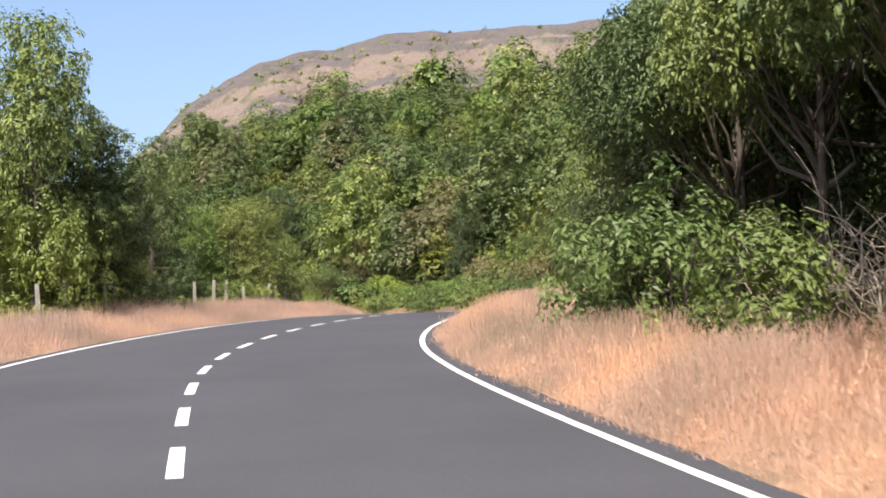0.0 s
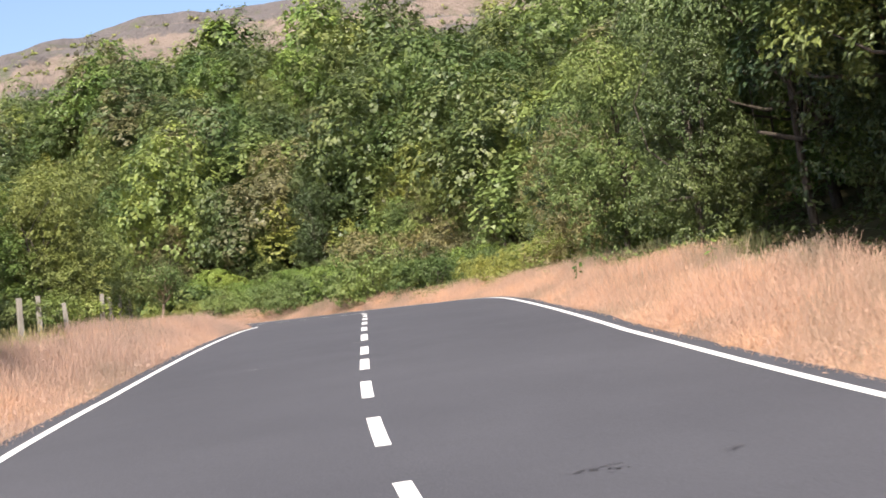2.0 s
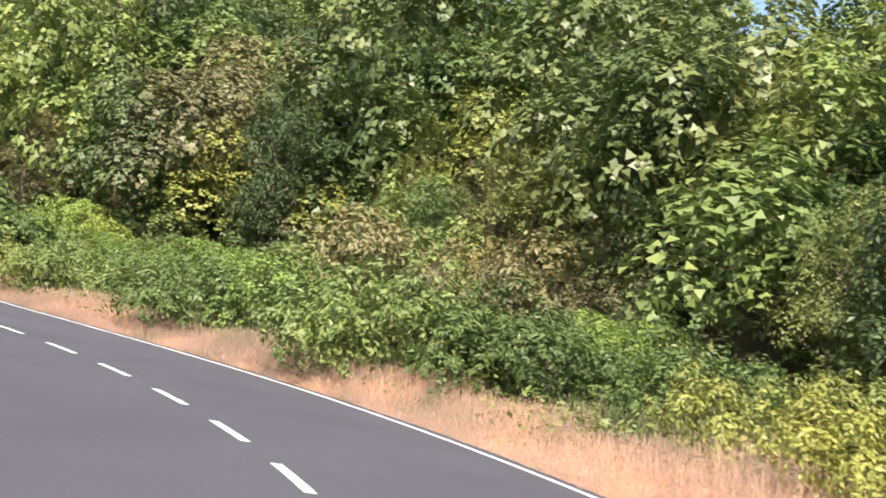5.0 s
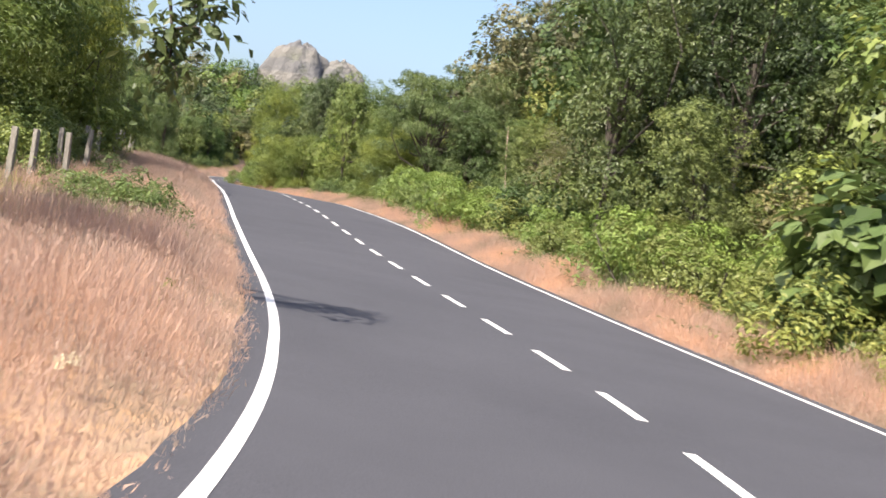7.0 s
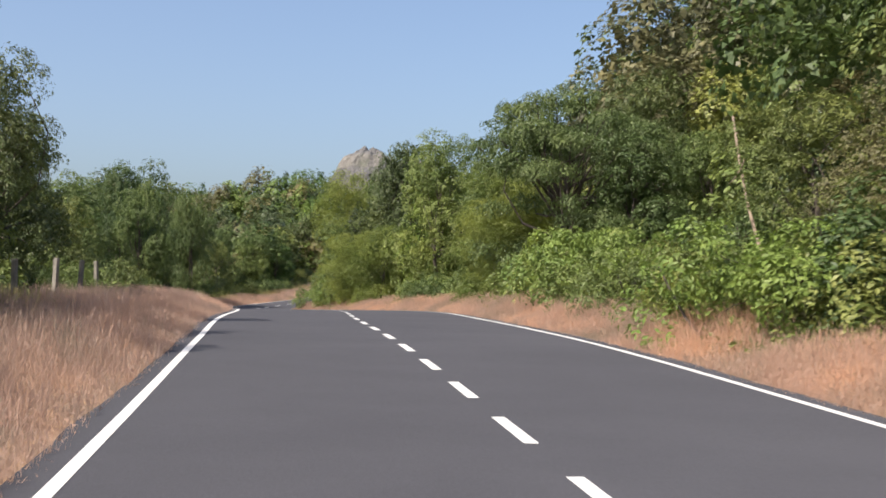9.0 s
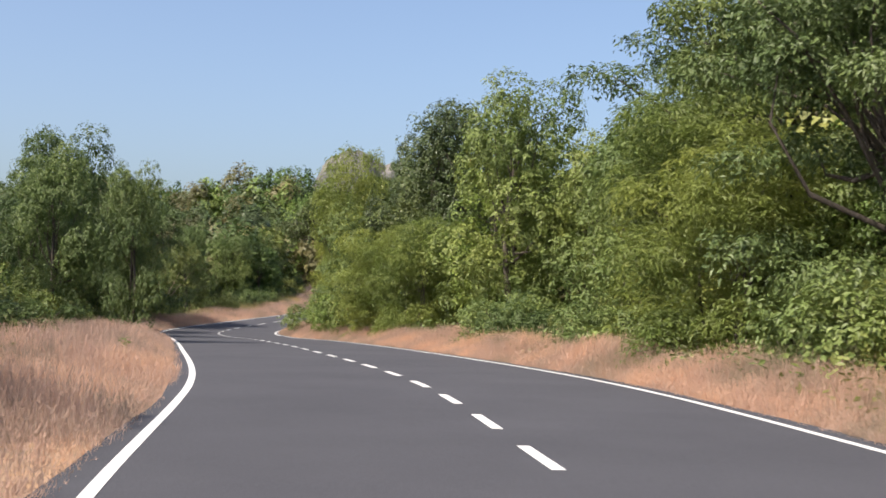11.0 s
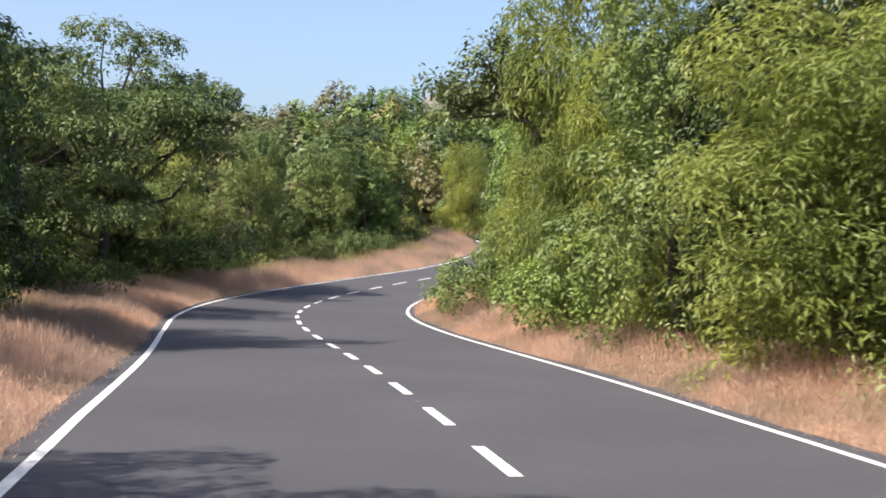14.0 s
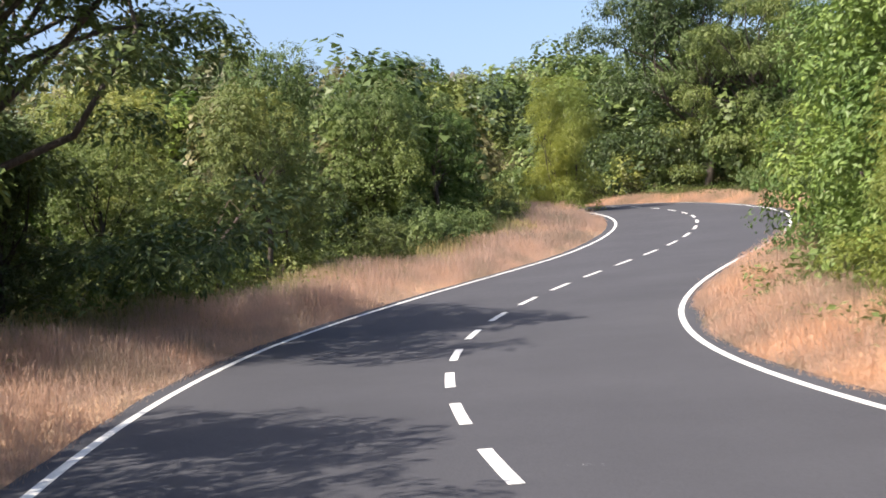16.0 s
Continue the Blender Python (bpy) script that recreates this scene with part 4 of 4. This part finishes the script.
def fence_post(x, y, height, lean, seed):
    bm = bmesh.new()
    bmesh.ops.create_cube(bm, size=1.0)
    bmesh.ops.scale(bm, vec=(0.13, 0.11, height + 0.3), verts=bm.verts)
    bmesh.ops.translate(bm, vec=(0, 0, height / 2 - 0.15), verts=bm.verts)
    bmesh.ops.subdivide_edges(bm, edges=[e for e in bm.edges if abs(e.verts[0].co.z - e.verts[1].co.z) > 0.5], cuts=3)
    r = random.Random(seed)
    for v in bm.verts:
        k = 1 - 0.16 * max(0, v.co.z) / height
        v.co.x, v.co.y = v.co.x * k + r.uniform(-0.006, 0.006), v.co.y * k + r.uniform(-0.006, 0.006)
    bmesh.ops.bevel(bm, geom=bm.edges[:], offset=0.008, segments=1, affect="EDGES")
    me = bpy.data.meshes.new("fence_post")
    bm.to_mesh(me)
    bm.free()
    me.materials.append(STONE)
    ob = new("fence_post", me)
    z = float(ground_z(np.array([x]), np.array([y]))[0])
    ob.matrix_basis = pose(x, y, z, lean[0], lean[1], r.uniform(-20, 20))
    return tagged(ob, "weathered grey concrete fence post in dry grass", "post", "fence posts")


rp = random.Random(5)
for s0, s1, off, gap in ((3.0, 20.0, 7.5, 0.88), (31.0, 44.5, 7.5, 0.85)):
    s = s0
    while s < s1:
        p = road(s, off + rp.uniform(-0.25, 0.25))[0]
        fence_post(p[0], p[1], rp.uniform(1.3, 1.55), (rp.uniform(-4, 4), rp.uniform(-4, 4)), int(s * 10))
        s += gap * rp.uniform(0.8, 1.2)

# ---- the leaning tree over the road ----
PALE_BARK = bark_material("pale_bark", (0.20, 0.15, 0.11), (0.42, 0.33, 0.26))


def open_tree(x, y, path, girth, forks, tips, count, size, leaf, seed, label):
    """A slim tree with a slanting trunk along path, forked limbs, and leaf sprays round the limb ends."""
    r = np.random.RandomState(seed)
    base = new("tree")
    z = float(ground_z(np.array([x]), np.array([y]))[0])
    path = np.array(path, float)
    wood = [tube(path, np.linspace(girth, girth * 0.55, len(path)), 8)]
    sprays = []
    for k in range(forks):
        at = path[-1] if k % 2 else path[-2]
        end = np.array(tips[k % len(tips)])
        if end[0] < 2.5:
            end = end + r.normal(0, 0.25, 3)
        elbow = at + (end - at) * 0.5 + r.normal(0, 0.18, 3)
        if end[0] > 2.5 and k >= len(tips):
            continue
        if end[0] > 2.5:
            elbow = end + [-0.45, -0.2, 1.3]          # twigs hang from a high limb
        wood.append(limb(r, at, elbow, girth * 0.45, girth * 0.25, 0.08, 5))
        wood.append(limb(r, elbow, end, girth * 0.25, girth * 0.08, 0.10, 5))
        for j in range(5):
            st = elbow + (end - elbow) * r.uniform(0.5 if end[0] > 2.5 else 0.2, 1.0)
            tw = st + r.normal(0, 0.34, 3)
            wood.append(limb(r, st, tw, girth * 0.08, girth * 0.03, 0.1, 4))
            sprays += [tw, (st + tw) / 2]
    sprays = np.array(sprays)
    n = count
    d = r.normal(0, 1, (n, 3))
    p = sprays[r.randint(0, len(sprays), n)] + d * 0.17
    v, f = leaves(r, p, d * 0.4 + [0, 0, 0.7], size, 0.5, 0.25)
    part("crown", mesh_from("crown", v, f, LEAF[leaf]), base)
    v, f = join(wood)
    part("trunk", mesh_from("trunk", v, f, BARK if leaf == "dark" else PALE_BARK, True), base, "slanting trunk with thin limbs")
    base.matrix_basis = pose(x, y, z)
    return tagged(base, label, "tree")


open_tree(12.95, 81.7, [(0, 0, -0.2), (0.06, 0.02, 0.55), (0.1, 0.05, 1.05), (0.19, 0.05, 1.55), (0.24, 0.08, 1.9)], 0.08, 16,
          [(0.85, 0.1, 2.6), (0.65, -0.4, 2.85), (-0.3, 0.2, 2.95), (0.35, 0.2, 3.2), (0.75, 0.3, 2.8), (-0.6, -0.4, 2.6), (0.1, -0.6, 2.75), (0.55, 0.1, 2.4)],
          5200, 0.10, "mid", 90, "slim pale-trunked tree leaning beside the road")
open_tree(6.0, 96.0, [(0, 0, -0.2), (0.0, 0.0, 1.2), (0.1, 0.1, 2.4), (0.2, 0.1, 3.6), (0.3, 0.0, 4.3)], 0.14, 24,
          [(3.5, 0.6, 2.55), (0.4, -0.9, 4.2), (0.3, 0.3, 4.6), (0.2, -1.3, 4.8), (-0.6, 0.6, 5.0), (3.65, 0.75, 2.85), (0.4, -0.4, 4.6), (-1.2, -0.8, 4.4), (-0.3, -1.8, 3.9), (-0.4, -1.8, 4.0), (-1.0, 0.6, 5.2), (-1.6, 0.2, 3.8)],
          5200, 0.17, "dark", 91, "tree reaching thin leafy twigs over the road edge")


open_tree(-25.5, 196.3, [(0, 0, -0.2), (-0.2, 0, 2.0), (-0.5, -0.2, 4.0), (-1.0, -0.3, 5.3), (-1.4, -0.4, 6.0)], 0.13, 18,
          [(-3.2, -0.6, 6.6), (-2.4, -1.4, 6.9), (-2.2, 0.2, 7.0), (-1.4, -0.8, 7.2), (-3.0, 0.4, 6.2), (-1.6, 0.6, 6.5), (-2.6, -0.9, 6.0), (-1.2, -1.4, 6.4), (-3.6, -0.2, 6.4)],
          4200, 0.16, "dark", 92, "dark flat-topped tree leaning over the road edge")


# ---- bare twigs at the wood's edge ----
def dead_bush(x, y, spread, seed):
    r = np.random.RandomState(seed)
    pieces = []
    for k in range(26):
        a, b = r.uniform(0, 6.28), r.uniform(0.3, 1.2)
        tip = np.array([math.cos(a) * math.cos(b), math.sin(a) * math.cos(b), math.sin(b)]) * spread * r.uniform(0.6, 1.1)
        pieces.append(limb(r, (0, 0, 0), tip, 0.022, 0.006, 0.12, 5))
        for j in range(3):
            st = tip * r.uniform(0.4, 0.8)
            pieces.append(limb(r, st, st + r.normal(0, 0.28, 3) * spread, 0.009, 0.003, 0.1, 4))
    v, f = join(pieces)
    ob = new("dead_bush", mesh_from("dead_bush", v, f, TWIG, True))
    ob.matrix_basis = pose(x, y, float(ground_z(np.array([x]), np.array([y]))[0]) - 0.05, 0, 0, 0)
    return tagged(ob, "tangle of bare grey-brown twigs in shade", "bush", "dead bushes")


TWIG = bark_material("dry_twigs", (0.20, 0.165, 0.135), (0.36, 0.31, 0.26))
dead_bush(10.2, 21.4, 2.0, 101)
dead_bush(11.0, 24.4, 2.3, 102)
dead_bush(11.8, 27.5, 2.0, 103)
dead_bush(15.2, 37.0, 1.6, 104)
dead_bush(24.5, 90.5, 1.8, 105)


# ---- broken pale branches leaning in the thicket ----
def leaning_branch(foot, top, girth, seed):
    r = np.random.RandomState(seed)
    pieces = [limb(r, (0, 0, 0), np.array(top) - foot, girth, girth * 0.6, 0.03, 6)]
    for k in range(3):
        st = (np.array(top) - foot) * r.uniform(0.5, 0.95)
        pieces.append(limb(r, st, st + r.normal(0, 0.35, 3), girth * 0.4, girth * 0.12, 0.1, 4))
    v, f = join(pieces)
    ob = new("broken_branch", mesh_from("broken_branch", v, f, PALE_BARK, True))
    ob.matrix_basis = pose(*foot)
    return tagged(ob, "bare pale broken branch leaning in the thicket", "branch", "broken branches")


for n_, (foot, top, girth) in enumerate([((-50.2, 218.6), (-49.4, 219.9, 5.9), 0.035), ((-49.4, 218.2), (-47.4, 220.9, 6.3), 0.05), ((-48.9, 218.0), (-48.2, 220.4, 6.2), 0.035),
                                         ((7.9, 135.2), (6.7, 137.2, 7.2), 0.05)]):
    z = float(ground_z(np.array([foot[0]]), np.array([foot[1]]))[0])
    leaning_branch(np.array([*foot, z - 0.1]), top, girth, 140 + n_)

# ---- small things ----
def scuff(s, off, length, wide, turn_, seed, name="paint_smear", mat=None, label="faint worn paint smear"):
    """A thin broken smear on the road, of worn white paint or dark oil."""
    r = np.random.RandomState(seed)
    pieces = []
    c = road(s, off)[0]
    for k in range(34):
        a = radians(turn_) + r.normal(0, 0.6)
        w, l = wide * r.uniform(0.04, 0.14), length * r.uniform(0.03, 0.14)
        u, o = r.normal(0, 0.28) * length, r.normal(0, 0.3) * wide
        ca, sa = math.cos(radians(turn_)), math.sin(radians(turn_))
        q = c + [u * ca - o * sa, u * sa + o * ca, 0.004]
        d, n = np.array([math.cos(a), math.sin(a), 0]) * l / 2, np.array([-math.sin(a), math.cos(a), 0]) * w / 2
        pieces.append((np.array([q - d, q + n * 0.8, q + d, q - n]), np.array([[0, 3, 2, 1]])))
    v, f = join(pieces)
    return part(name, mesh_from(name, v, f, mat or WORN), road_ob, label)


WORN, wt, wp = material("worn_paint", 0.85, 0.2)
wt.links.new(ramp_node(wt, noise_node(wt, 20), [(0.35, (0.10, 0.10, 0.105)), (0.7, (0.33, 0.33, 0.33))]).outputs[0], wp.inputs["Base Color"])
for n_, (s, off, l, w, a) in enumerate([(21.7, 2.7, 0.6, 0.10, 20), (32.6, 1.7, 0.8, 0.3, 60), (33.2, 2.0, 0.5, 0.2, 30), (48.2, -1.1, 0.22, 0.16, 10),
                                        (12.9, -2.6, 0.35, 0.10, -10), (53.0, 2.9, 0.35, 0.10, 15), (64.9, -0.6, 0.25, 0.08, 0), (9.5, 1.5, 0.5, 0.3, 40), (5.5, 0.02, 0.5, 0.12, 80), (10.5, 0.05, 0.7, 0.14, 70), (14.5, 0.0, 0.6, 0.2, 60), (15.5, 0.0, 0.7, 0.15, 60), (21.5, 0.05, 0.4, 0.1, 90), (57.5, 0.0, 0.4, 0.12, 110)]):
    scuff(s, off, l, w, a, n_ + 1)
OIL, ot, op = material("oil_stain", 0.6, 0.3)
ot.links.new(ramp_node(ot, noise_node(ot, 9), [(0.35, (0.030, 0.028, 0.028)), (0.7, (0.05, 0.046, 0.045))]).outputs[0], op.inputs["Base Color"])
for n_, (s, off, l, w, a) in enumerate([(10.5, -2.27, 0.5, 0.25, -20), (10.7, -2.5, 0.25, 0.15, 10), (6.1, -1.1, 0.35, 0.3, 0), (6.1, -1.96, 0.3, 0.12, 30), (10.4, 0.95, 0.3, 0.25, 40), (9.9, 1.4, 0.2, 0.2, 0),
                                        (31.0, 0.9, 0.4, 0.3, 60), (52.5, -1.2, 0.4, 0.25, 20), (60.5, 1.1, 0.4, 0.3, 80)]):
    scuff(s, off, l, w, a, n_ + 40, "oil_stain", OIL, "dark oil stain on the asphalt")


def big_leaf_weed(s, off, height, seed):
    """An upright weed with paired broad pale leaves."""
    r = np.random.RandomState(seed)
    p = road(s, off)[0]
    ob = new("weed")
    z = float(ground_z(p[:1], p[1:2])[0])
    v, f = limb(r, (0, 0, -0.05), (0.04, 0.02, height), 0.012, 0.005, 0.04, 5)
    part("stem", mesh_from("stem", v, f, LEAF["olive"], True), ob)
    pts, nor = [], []
    for k in range(14):
        a, h = k * 2.0, height * (0.25 + 0.75 * k / 13)
        pts.append((0.09 * math.cos(a), 0.09 * math.sin(a), h))
        nor.append((0.5 * math.cos(a), 0.5 * math.sin(a), 0.8))
    v, f = leaves(r, np.array(pts), np.array(nor), 0.17, 0.55)
    part("foliage", mesh_from("foliage", v, f, LEAF["fresh"]), ob)
    ob.matrix_basis = pose(p[0], p[1], z)
    return tagged(ob, "single green broad-leaved weed in dry grass", "weed", "verge weeds")


for n_, (s, off, h) in enumerate([(13.2, -5.0, 1.0), (14.8, -6.0, 0.8), (11.0, -6.3, 0.9), (23.6, 4.2, 0.35), (24.6, 4.3, 0.3), (27.4, 4.6, 0.4), (60.2, -4.6, 0.5), (62.5, 4.8, 0.5), (48.3, 4.9, 0.6), (2.0, -5.8, 0.7)]):
    big_leaf_weed(s, off, h, 120 + n_)


def litter_sheet(s, off):
    """A crumpled scrap of pale plastic."""
    r = random.Random(8)
    bm = bmesh.new()
    bmesh.ops.create_grid(bm, x_segments=6, y_segments=5, size=0.08)
    for v in bm.verts:
        v.co.z += r.uniform(0, 0.06)
        v.co.x += r.uniform(-0.02, 0.02)
    me = bpy.data.meshes.new("plastic_scrap")
    bm.to_mesh(me)
    bm.free()
    m, t, p = material("pale_plastic", 0.4, 0.5)
    t.links.new(ramp_node(t, noise_node(t, 12), [(0.3, (0.55, 0.46, 0.28)), (0.7, (0.68, 0.62, 0.46))]).outputs[0], p.inputs["Base Color"])
    me.materials.append(m)
    ob = new("plastic_scrap", me)
    c = road(s, off)[0]
    ob.matrix_basis = pose(c[0], c[1], float(ground_z(c[:1], c[1:2])[0]) + 0.22, 20, -15, 30)
    return tagged(ob, "crumpled pale plastic scrap lying on dry grass", "litter")


litter_sheet(25.7, 4.6)
